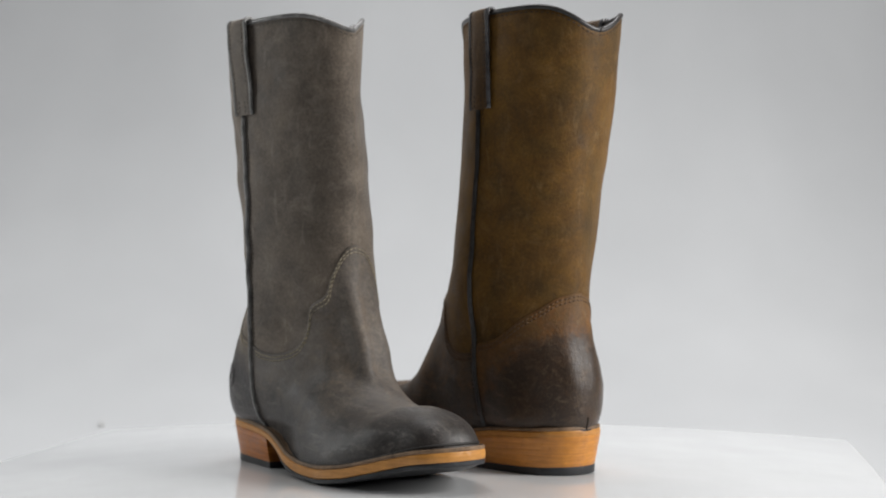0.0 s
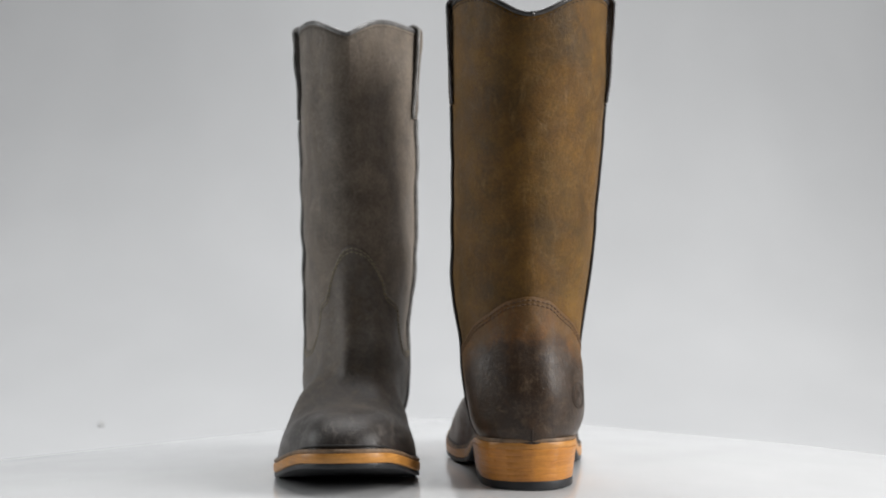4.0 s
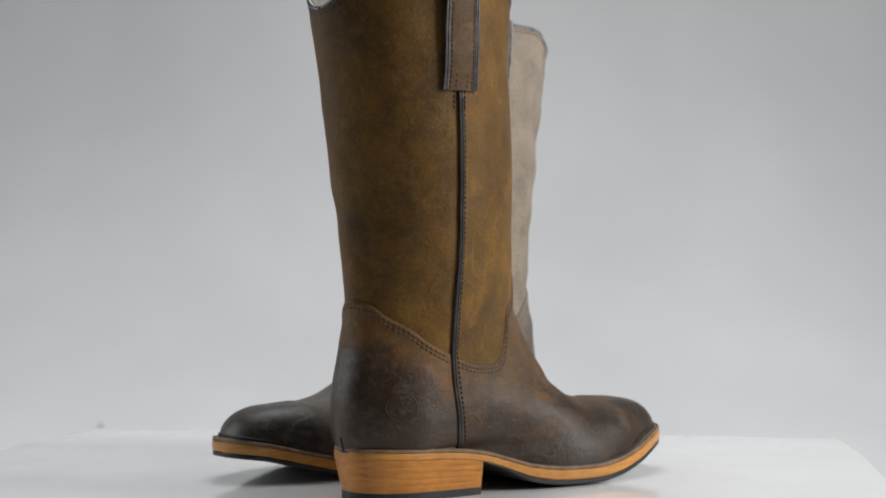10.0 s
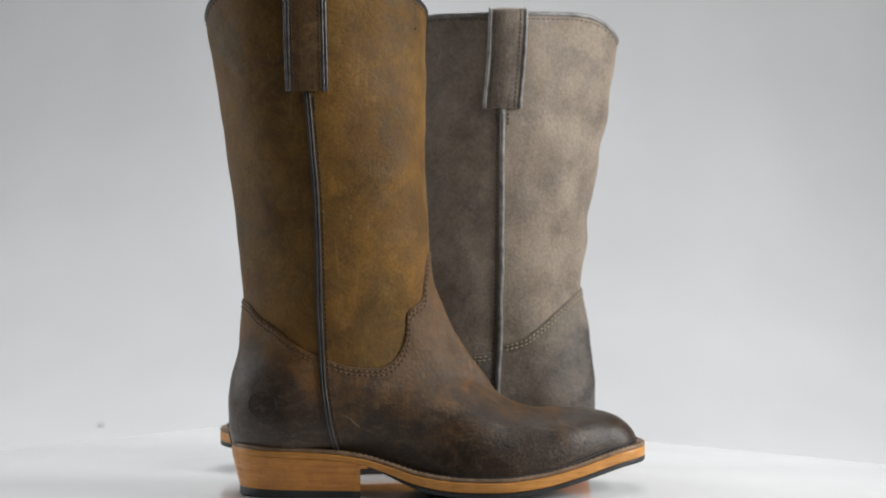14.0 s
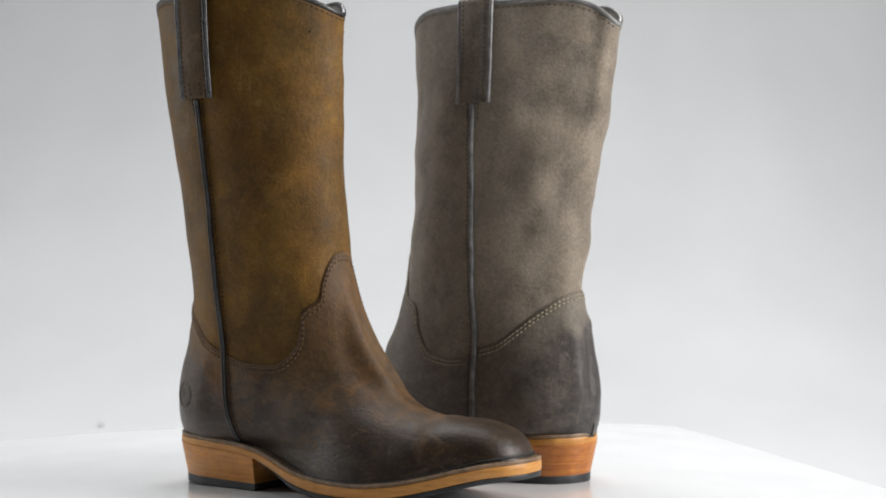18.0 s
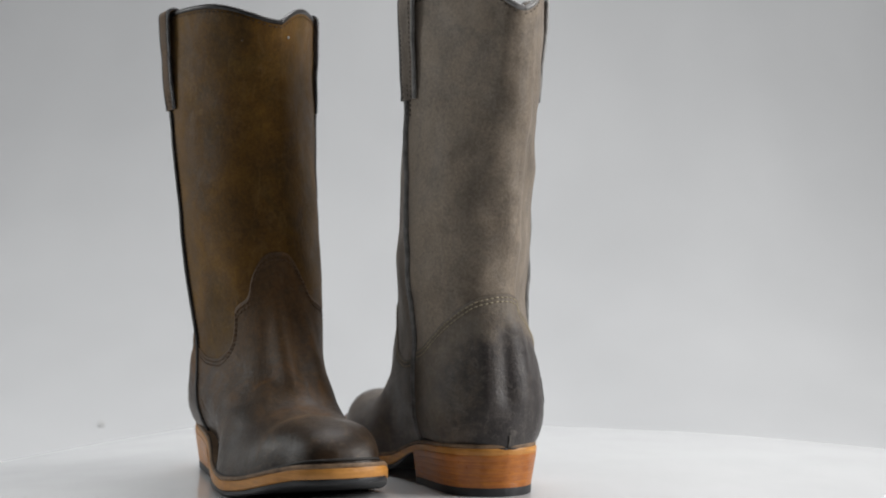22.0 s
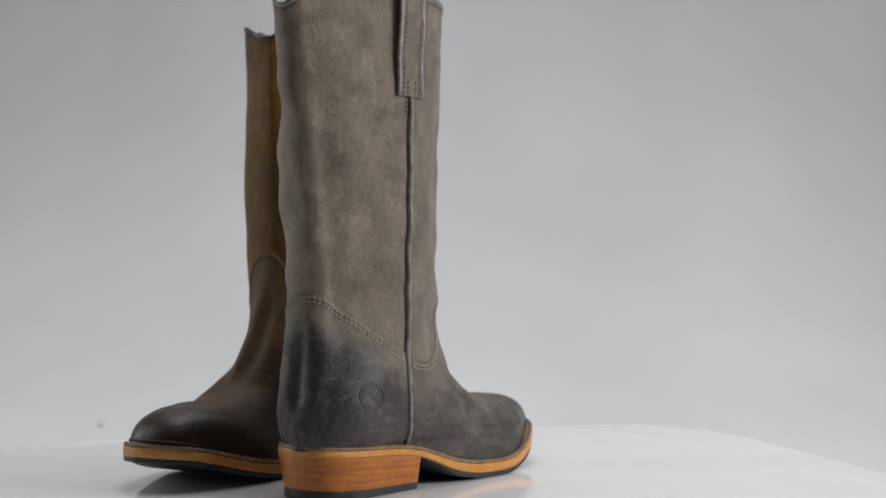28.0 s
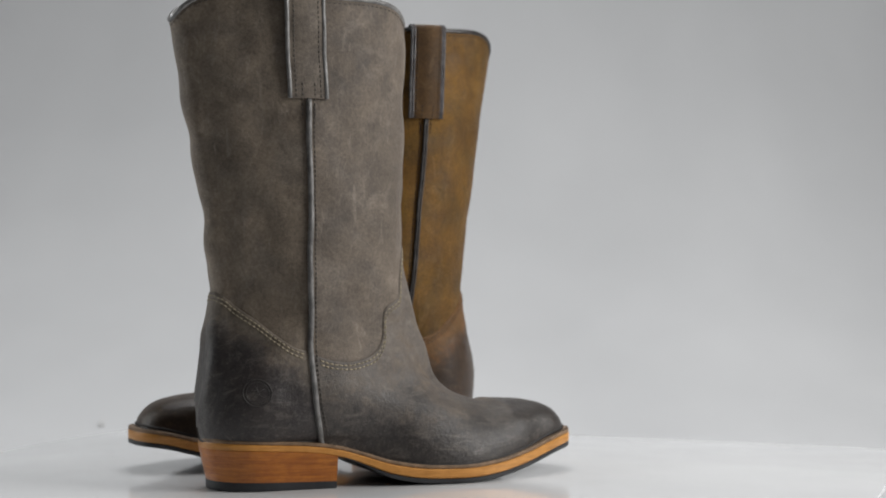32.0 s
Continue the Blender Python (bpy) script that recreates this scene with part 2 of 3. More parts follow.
WELT = plain_leather("welt_leather", (0.190, 0.118, 0.066), 0.55, 0.4)
MIDSOLE = stacked_leather("tan_sole_leather", (0.41, 0.172, 0.032), (0.64, 0.30, 0.072), 0.38, 0.05)
# near-black colour painted as shade between upper and welt
JOINT_SHADE = plain_leather("joint_shade_black", (0.014, 0.012, 0.011), 0.6, 0.5)
RUBBER = rubber_material("black_rubber")
PAPER = paper_material("white_backdrop_paper", (0.61, 0.62, 0.63), (0.69, 0.70, 0.71), 2.4)
ACRYLIC = acrylic_material("white_gloss_sheet")


# ---- mesh helpers ----
def mesh_of(name, verts, faces, material, smooth=True, sharp=None):
    me = bpy.data.meshes.new(name)
    me.from_pydata([tuple(map(float, p)) for p in verts], [], faces)
    me.materials.append(material)
    if smooth:
        me.polygons.foreach_set("use_smooth", [True] * len(me.polygons))
        if sharp:
            me.set_sharp_from_angle(angle=radians(sharp))
    me.update()
    return me


def part(name, data, parent, label="", kind=""):
    """Links a mesh as one part under a thing or a part."""
    ob = new(name, data)
    ob.parent = parent
    return tagged(ob, label=label, kind=kind)


def grid_faces(rows, cols, wrap=False, base=0, flip=False):
    out = []
    for i in range(rows - 1):
        for j in range(cols if wrap else cols - 1):
            k = (j + 1) % cols
            q = (base + i * cols + j, base + i * cols + k, base + (i + 1) * cols + k, base + (i + 1) * cols + j)
            out.append(q[::-1] if flip else q)
    return out


def tube(points, radius, sides=8):
    """A round cord along points; returns verts and faces, with closed ends."""
    pts = np.asarray(points, float)
    tan = np.gradient(pts, axis=0)
    tan /= np.linalg.norm(tan, axis=1)[:, None] + 1e-12
    ref = np.array([0.31, 0.22, 0.92])
    verts, n = [], len(pts)
    rad = np.broadcast_to(radius, (n,))
    for p, t, r in zip(pts, tan, rad):
        a = np.cross(t, ref if abs(t @ ref) < 0.95 else np.array([1.0, 0, 0]))
        a /= np.linalg.norm(a)
        b = np.cross(t, a)
        for k in range(sides):
            w = 2 * math.pi * k / sides
            verts.append(p + r * (math.cos(w) * a + math.sin(w) * b))
    faces = grid_faces(n, sides, True)
    faces += [tuple(range(sides))[::-1], tuple(range((n - 1) * sides, n * sides))]
    return verts, faces


def joined(pieces):
    verts, faces = [], []
    for v, f in pieces:
        k = len(verts)
        verts += list(v)
        faces += [tuple(i + k for i in q) for q in f]
    return verts, faces


def step(a, b, x):
    k = np.clip((x - a) / (b - a), 0, 1)
    return k * k * (3 - 2 * k)


# ---- the boot's form: x to the toe, y to its left, z up from the ground ----
FOOT_FRONT = [(.1608, .1017), (.1737, .0845), (.1850, .0710), (.1976, .0630), (.213, .0590), (.233, .0579), (.2500, .0572), (.2640, .0550), (.2752, .0508), (.2826, .0448), (.2868, .0386), (.2882, .0318)]
SHAPES = dict(
    brown=dict(
        front=[(.1360, .38), (.1354, .3546), (.1341, .321), (.1337, .279), (.1337, .237), (.135, .195), (.1364, .1696), (.1384, .1527), (.1438, .1358), (.151, .1188)],
        back=[(-.0305, .38), (-.0278, .3511), (-.0228, .3185), (-.0163, .2777), (-.011, .2368), (-.0061, .1958), (-.0024, .1548), (-.0013, .1424), (-.0023, .1301), (-.005, .1056), (-.0102, .0812), (-.012, .0648), (-.0119, .0485), (-.0105, .040), (-.0080, .033)],
        seam_right=[(.0450, .38), (.0478, .29), (.0508, .25), (.0535, .21), (.0556, .12), (.0562, .10), (.0602, .06), (.0672, .033)],
        seam_left=[(.052, .38), (.055, .29), (.0705, .10), (.072, .033)],
        right=[(.034, .0345), (.042, .0395), (.06, .0434), (.08, .0428), (.10, .0422), (.12, .0444), (.15, .0500), (.195, .0550), (.24, .0590), (.30, .0635), (.38, .066)],
        left=[(.034, .0340), (.044, .0395), (.07, .0438), (.105, .0475), (.15, .0528), (.215, .0526), (.30, .0530), (.38, .054)], seed=2.0, corner=((1.80, 1.55, 1.27), (1.99, 2.20, 1.90), (1.65, 1.90, 2.0), (1.52, 1.72, 1.88)), heel=(1.9, 1.75, 0.07, 0.16), straps=((.0532, .0022), (.0465, .0036)), dents=0.08),
    grey=dict(
        front=[(.1535, .38), (.1525, .3546), (.1512, .321), (.1502, .279), (.1498, .237), (.1496, .195), (.1496, .1696), (.1504, .1527), (.1545, .1358), (.1610, .1188), (.1690, .1017)],
        back=[(-.0358, .38), (-.0340, .3512), (-.0312, .3221), (-.0242, .2805), (-.0166, .2387), (-.0086, .1967), (-.003, .1546), (-.0017, .1461), (-.0032, .1293), (-.0069, .1042), (-.0107, .0791), (-.0124, .0624), (-.0117, .0480), (-.0104, .040), (-.0080, .033)],
        seam_right=[(.0560, .38), (.0578, .29), (.0602, .20), (.0614, .10), (.0650, .065), (.0735, .033)],
        seam_left=[(.0625, .38), (.0645, .29), (.0680, .10), (.072, .033)],
        right=[(.034, .0345), (.042, .0395), (.06, .0434), (.07, .0438), (.105, .0424), (.15, .0437), (.215, .0450), (.30, .0465), (.38, .049)],
        left=[(.034, .0340), (.044, .0385), (.07, .0410), (.105, .0424), (.15, .0470), (.215, .0508), (.30, .0518), (.38, .0526)], seed=7.0, corner=((2.4, 1.66, 1.32), (1.82, 1.86, 1.9), (1.95, 1.85, 1.45), (1.32, 1.4, 1.5)), heel=(1.85, 1.95, 0.058, 0.128), straps=((.0585, .0026), (.0525, .0030)), dents=1.0),
)
SOLE_LEFT = [(-.0106, 0), (-.0051, .0189), (.0106, .0329), (.0383, .0377), (.0729, .0381), (.121, .0411), (.1691, .0510), (.2037, .0545), (.2396, .0480), (.2672, .0375), (.2870, .0246), (.2950, 0)]
SOLE_RIGHT = [(-.0106, 0), (-.0056, .0180), (.0060, .0290), (.0233, .0360), (.0532, .0395), (.0915, .0440), (.1391, .0540), (.1876, .0600), (.2287, .0527), (.2641, .0390), (.2866, .0235), (.2950, 0)]
WELT_TOP = [(-.016, .0385), (.025, .0368), (.063, .0346), (.0855, .0312), (.102, .0264), (.1266, .0188), (.156, .0150), (.181, .0146), (.211, .0172), (.237, .0226), (.259, .0284), (.276, .0322), (.297, .0346)]


def curve(table):
    """A smooth function through a short table (monotone cubic)."""
    x, y = np.array(table, float).T
    h, d = np.diff(x), np.diff(y) / np.diff(x)
    m = np.zeros(len(x))
    m[0], m[-1] = d[0], d[-1]
    for i in range(1, len(x) - 1):
        if d[i - 1] * d[i] > 0:
            w1, w2 = 2 * h[i] + h[i - 1], h[i] + 2 * h[i - 1]
            m[i] = (w1 + w2) / (w1 / d[i - 1] + w2 / d[i])

    def at(q):
        q = np.clip(np.asarray(q, float), x[0], x[-1])
        i = np.clip(np.searchsorted(x, q) - 1, 0, len(x) - 2)
        k = (q - x[i]) / h[i]
        return ((2 * k**3 - 3 * k**2 + 1) * y[i] + (k**3 - 2 * k**2 + k) * h[i] * m[i] + (3 * k**2 - 2 * k**3) * y[i + 1] + (k**3 - k**2) * h[i] * m[i + 1])
    return at


def round_ended(table):
    """Half-width along the sole; the ends are round, so it runs on an angle."""
    x0, x1 = table[0][0], table[-1][0]
    rows = [(math.acos(max(-1, min(1, 1 - 2 * (x - x0) / (x1 - x0)))), y) for x, y in table]
    f = curve(rows)
    return lambda x: np.where((x > x0) & (x < x1), f(np.arccos(np.clip(1 - 2 * (np.asarray(x, float) - x0) / (x1 - x0), -1, 1))), 0.0)


sole_left, sole_right, welt_top = round_ended(SOLE_LEFT), round_ended(SOLE_RIGHT), curve(WELT_TOP)
ZTOP, ZMID = 0.38, 0.1696


def stiffener_edge(x):
    """Height of the heel stiffener's upper edge along the boot."""
    return 0.117 - 0.80 * np.maximum(np.asarray(x, float) - 0.004, 0)


class Form:
    """The leather upper as a smooth surface over (s, phi): s from the rim to the sole, phi round the leg (0 front, 90 left)."""

    def __init__(self, sh):
        front = sh["front"] + [p for p in FOOT_FRONT if p[1] < sh["front"][-1][1] - 0.004]
        f = np.array(front)
        k = int(np.argmin(np.abs(f[:, 1] - ZMID)))
        arc = np.concatenate([[0], np.cumsum(np.hypot(*np.diff(f[k:], axis=0).T))])
        s_front = np.concatenate([0.5 * (ZTOP - f[:k, 1]) / (ZTOP - ZMID), 0.5 + 0.5 * arc / arc[-1]])
        self.fx, self.fz = curve(list(zip(s_front, f[:, 0]))), curve(list(zip(s_front, f[:, 1])))
        self.bx = curve([(z, x) for x, z in sh["back"][::-1]])
        self.mx = [curve([(z, x) for x, z in sh[n][::-1]]) for n in ("seam_left", "seam_right")]
        self.w = [curve(sh["left"]), curve(sh["right"])]
        s = np.linspace(0, 1, 150)
        self.edge = np.stack([self.fx(s), self.fz(s)], 1)
        self.straps, self.dents = sh["straps"], sh["dents"]
        self.seed, self.corner, self.heel = sh["seed"], [curve(list(zip((0.15, 0.215, 0.30), c))) for c in sh["corner"]], sh["heel"]
        self.tables = {}

    def side_point(self, s, c, left):
        """Side-view place for s and c = cos(phi)."""
        zb = np.where(s < 0.5, ZTOP - (ZTOP - ZMID) * s * 2, ZMID - (ZMID - 0.033) * (s - 0.5) * 2)
        mx = np.where(left, self.mx[0](zb), self.mx[1](zb))
        a = np.clip(c, 0, 1)
        x = np.where(c >= 0, mx + (self.fx(s) - mx) * a, mx + (mx - self.bx(zb)) * c)
        z = np.where(c >= 0, zb + (self.fz(s) - zb) * a, zb)
        drop = np.where(c >= 0, welt_top(x) - 0.004 - 0.033, 0)
        z = z + drop * np.clip((s - 0.5) * 2, 0, 1) ** 3 * (1 - a ** 10)
        return x, z

    def edge_distance(self, x, z):
        """How far a side-view place lies inside the front outline."""
        a, e = self.edge[:-1], np.diff(self.edge, axis=0)
        rx, rz = x[..., None] - a[:, 0], z[..., None] - a[:, 1]
        k = np.clip((rx * e[:, 0] + rz * e[:, 1]) / (e ** 2).sum(1), 0, 1)
        return np.sqrt(np.min((rx - k * e[:, 0]) ** 2 + (rz - k * e[:, 1]) ** 2, axis=-1))

    def blunt(self, e, d, wide, amount):
        """Rounds the fold line down the middle of the front or back to a small radius."""
        r = np.sqrt(2 * 0.0125 * d) / wide * (1 - step(0.003, 0.024, d)) * amount
        return (e ** 6 + np.clip(r, 0, 1) ** 6) ** (1 / 6)

    def half_width(self, x, z, left):
        sh = np.where(left, self.w[0](z), self.w[1](z))
        xf = np.maximum(x + 0.0055, 0.045)
        inset = (0.0035 + 0.0028 * step(0.2, 0.28, x)) * np.clip((0.2885 - x) / 0.03, 0, 1)
        foot = np.maximum(np.where(left, sole_left(xf), sole_right(xf)) - inset, 0)
        k = step(0.075, 0.165, x) * (1 - step(0.07, 0.165, z))
        wide = sh + (foot - sh) * k
        d = self.edge_distance(x, z)
        zc = np.clip(z, ZMID, ZTOP)
        mid = np.where(left, self.mx[0](zc), self.mx[1](zc))
        leg = self.fx(0.5 * (ZTOP - zc) / (ZTOP - ZMID)) - mid
        rf = np.clip(np.minimum(leg, d + np.maximum(z - welt_top(x) + 0.004, 0)), 0.004, 1)
        q = np.where(left, self.corner[0](z), self.corner[1](z))
        instep = step(0.05, 0.085, z) * (1 - step(0.13, 0.17, z))
        base = 2.1 - np.where(left, -0.12, 0.72) * instep + 0.7 * step(0.19, 0.25, x)
        p = base + (q - base) * step(0.10, 0.17, z)
        ef = np.clip(1 - (1 - np.clip(d / rf, 0, 1)) ** p, 0, 1) ** (1 / p)
        ef = self.blunt(ef, d, wide, 0.25 * step(0.13, 0.17, z))
        db = np.maximum(x - self.bx(z), 0)
        rb = 0.048 + (mid - self.bx(zc) - 0.048) * step(0.05, 0.16, z)
        q, h = np.where(left, self.corner[2](z), self.corner[3](z)), np.where(left, self.heel[0], self.heel[1])
        p = h + (q - h) * step(self.heel[2], self.heel[3], z)
        eb = np.clip(1 - (1 - np.clip(db / rb, 0, 1)) ** p, 0, 1) ** (1 / p)
        eb = self.blunt(eb, db, wide, 1.0)
        return wide * ef * eb

    def place(self, s, phi):
        s, phi = np.broadcast_arrays(np.asarray(s, float), np.asarray(phi, float))
        left = np.sin(phi) >= 0
        x, z = self.side_point(s, np.cos(phi), left)
        y = self.half_width(x, z, left) * np.where(left, 1, -1)
        return np.stack([x, y, z], -1)

    def waves(self, p):
        flat = p.reshape(-1, 3)
        out = [noise.noise(Vector(q * 22.0 + self.seed)) * 0.0019 + noise.noise(Vector((q[0] * 40 + q[2] * 22, q[1] * 40, q[2] * 34 - q[0] * 14)) + Vector((self.seed, 0, 0))) * 0.0014 + noise.noise(Vector(q * 75.0 + self.seed)) * 0.0003 for q in flat]
        x, y, z = flat.T
        # the stiffener's edge under the counter, a groove up the heel between two lobes, flutes over the instep
        rear = 1 - step(0.055, 0.075, x)
        stiff = 0.0006 * rear * step(-0.007, 0.004, stiffener_edge(x) - z)
        heel = (1 - step(0.012, 0.03, x)) * step(0.050, 0.075, z) * (1 - step(0.108, 0.128, z))
        deep = 0.7 + 1.1 * self.dents
        groove = deep * (-0.0013 * np.exp(-((y - 0.001) / 0.0055) ** 2) + 0.0009 * np.exp(-((np.abs(y) - 0.014) / 0.006) ** 2))
        knuckle = 0.0024 * self.dents * np.exp(-((y + 0.009) / 0.0065) ** 2 - ((z - 0.1215) / 0.0055) ** 2) * (1 - step(0.02, 0.04, x))
        instep = step(0.135, 0.15, x) * (1 - step(0.195, 0.22, x)) * step(0.068, 0.085, z) * (1 - step(0.14, 0.165, z))
        flute = 0.0022 * np.cos(2 * math.pi * (y + 0.004) / 0.024) * np.exp(-(y / 0.03) ** 2)
        # dents where the back of the shaft has slumped
        slump = self.dents * (1 - step(0.02, 0.055, x)) * step(0.135, 0.165, z) * (1 - step(0.285, 0.335, z))
        folds = np.array([noise.noise(Vector((q[1] * 30 + q[2] * 12, q[0] * 18, q[2] * 36 - q[1] * 16 + self.seed * 3))) for q in flat]) * 0.0032
        # a crease across the vamp behind the toe
        cap = x - 0.226 - 0.10 * np.abs(y) ** 1.1
        crease = step(0.20, 0.215, x) * (0.0006 * np.exp(-(cap / 0.004) ** 2) - 0.0005 * np.exp(-((cap + 0.009) / 0.006) ** 2)) * step(0.035, 0.045, z)
        return (np.array(out) * (0.5 + 0.5 * self.dents) + stiff + heel * groove + knuckle + instep * flute + slump * folds + crease).reshape(p.shape[:-1])

    def lifted(self, x, z, left, lift):
        """A place on the skin given in side view, raised by lift."""
        x, z, e = np.asarray(x, float), np.asarray(z, float), 1e-3
        y, yx, yz = self.y_at(x, z, left), self.y_at(x + e, z, left), self.y_at(x, z + e, left)
        sg = 1 if left else -1
        n = np.stack([-(yx - y) / e * sg, np.full(x.shape, float(sg)), -(yz - y) / e * sg], -1)
        n /= np.linalg.norm(n, axis=-1)[..., None]
        p = np.stack([x, y, z], -1)
        return p + n * (lift + self.waves(p))[..., None]

    def skin(self, s, phi, lift=0.0):
        """Places on the skin, lifted along the outward normal, with the leather's slight waves."""
        s, phi = np.broadcast_arrays(np.asarray(s, float), np.asarray(phi, float))
        e1, e2 = 0.004, 0.02
        p = self.place(s, phi)
        ds = self.place(np.clip(s + e1, 0, 1), phi) - self.place(np.clip(s - e1, 0, 1), phi)
        dp = self.place(s, phi + e2) - self.place(s, phi - e2)
        n = np.cross(dp, ds)
        n /= np.linalg.norm(n, axis=-1)[..., None] + 1e-12
        flat = np.sign((n * (p - np.array([0.065, 0, 0]))).sum(-1))
        n = -n if np.median(flat) < 0 else n
        wave = self.waves(p)
        fade = np.clip((1 - s) * 12, 0, 1)
        return p + n * (lift + wave * fade)[..., None], n

    def locate(self, x, z, left):
        """(s, phi) of a place given in side view."""
        if left not in self.tables:
            s, f = np.meshgrid(np.linspace(0, 1, 161), np.linspace(0.0, math.pi, 121), indexing="ij")
            self.tables[left] = (s, f, *self.side_point(s, np.cos(f), np.full(s.shape, left)))
        s, f, gx, gz = self.tables[left]
        k = np.argmin((gx - x) ** 2 + (gz - z) ** 2)
        return s.flat[k], f.flat[k] * (1 if left else -1)

    def y_at(self, x, z, left):
        return self.half_width(np.asarray(x, float), np.asarray(z, float), np.full(np.shape(x), left)) * (1 if left else -1)


def rim_height(phi):
    c = np.cos(phi)
    return 0.3668 - 0.0034 * np.sin(phi) ** 4 - np.where(c > 0, 0.0157 * np.abs(c) ** 6, 0.0200 * np.abs(c) ** 7)


def seam_line(form, table, left, crown=()):
    """The edge of the vamp or counter: s over phi from a side-view line."""
    rows = [(abs(f), s) for s, f in (form.locate(x, z, left) for x, z in table)]
    s = np.linspace(0.4, 0.75, 200)
    for deg, z in crown:
        rows.append((radians(deg), float(np.interp(-z, -form.side_point(s, np.full(200, math.cos(radians(deg))), np.full(200, left))[1], s))))
    rows.sort()
    keep = [rows[0]]
    for r in rows[1:]:
        if r[0] > keep[-1][0] + 1e-4:
            keep.append(r)
    return curve(keep)


def panel(form, phis, s0, s1, rows, lift, edge=0.0012, flip=False):
    """A sheet of leather between two lines over the skin, with a turned-down cut edge along s0."""
    phis = np.asarray(phis)
    k = np.linspace(0, 1, rows)[:, None]
    s = s0[None, :] + (s1 - s0)[None, :] * k
    p, n = form.skin(s, np.broadcast_to(phis, s.shape), lift)
    lip = p[0] - n[0] * edge
    verts = np.concatenate([lip[None], p], 0).reshape(-1, 3)
    return verts, grid_faces(rows + 1, len(phis), flip=flip)


def stitches(form, line, lift, pitch=0.0042, length=0.0026, radius=0.00042):
    """Short threads along a line of (s, phi) pairs."""
    s = np.array([a for a, _ in line])
    f = np.array([b for _, b in line])
    p, n = form.skin(s, f, lift)
    arc = np.concatenate([[0], np.cumsum(np.linalg.norm(np.diff(p, axis=0), axis=1))])
    out = []
    for a in np.arange(pitch / 2, arc[-1] - pitch / 2, pitch):
        q = [np.array([np.interp(a + d, arc, p[:, i]) for i in range(3)]) for d in (-length / 2, 0, length / 2)]
        nn = np.array([np.interp(a, arc, n[:, i]) for i in range(3)])
        q[1] = q[1] + nn * 0.0001
        out.append(tube(q, [radius * 0.5, radius, radius * 0.5], 5))
    return out


def slab(x0, x1, left, right, top, bottom, stations=64, bevel=0.0008):
    """A layer of the sole between two heights, with softened edges."""
    k = 0.5 - 0.5 * np.cos(np.linspace(0, math.pi, stations))
    x = x0 + (x1 - x0) * k
    loops = []
    for z, inset in ((top, bevel), (top, 0.0), (bottom, 0.0), (bottom, bevel)):
        lx = np.clip(x, x0 + inset, x1 - inset)
        yl, yr = np.maximum(left(x) - inset, 0), np.maximum(right(x) - inset, 0)
        dz = -bevel if inset == 0 and z is top else bevel if inset == 0 else 0
        ring = [(a, b, float(z(a)) + dz) for a, b in zip(lx, yl)] + [(a, -b, float(z(a)) + dz) for a, b in zip(lx[::-1], yr[::-1])]
        loops.append(ring)
    n = 2 * stations
    verts = [p for ring in loops for p in ring]
    faces = grid_faces(4, n, True, flip=True)
    for i in range(stations - 1):
        a, b, c, d = i, i + 1, n - 2 - i, n - 1 - i
        faces.append((a, b, c, d)[::-1])
        faces.append(tuple(3 * n + q for q in (a, b, c, d)))
    return verts, faces


TONGUE = [(0, .1760), (8, .1752), (14, .1715), (19, .1650), (24, .1560), (31, .1430)]
THROAT = [(.1172, .1320), (.1160, .1220), (.1135, .1090), (.1070, .0985), (.0980, .0940), (.0860, .0930), (.0740, .0955)]
COUNTER = [(.0480, .1040), (.0360, .1120), (.0240, .1210), (.0120, .1310), (.0040, .1385)]


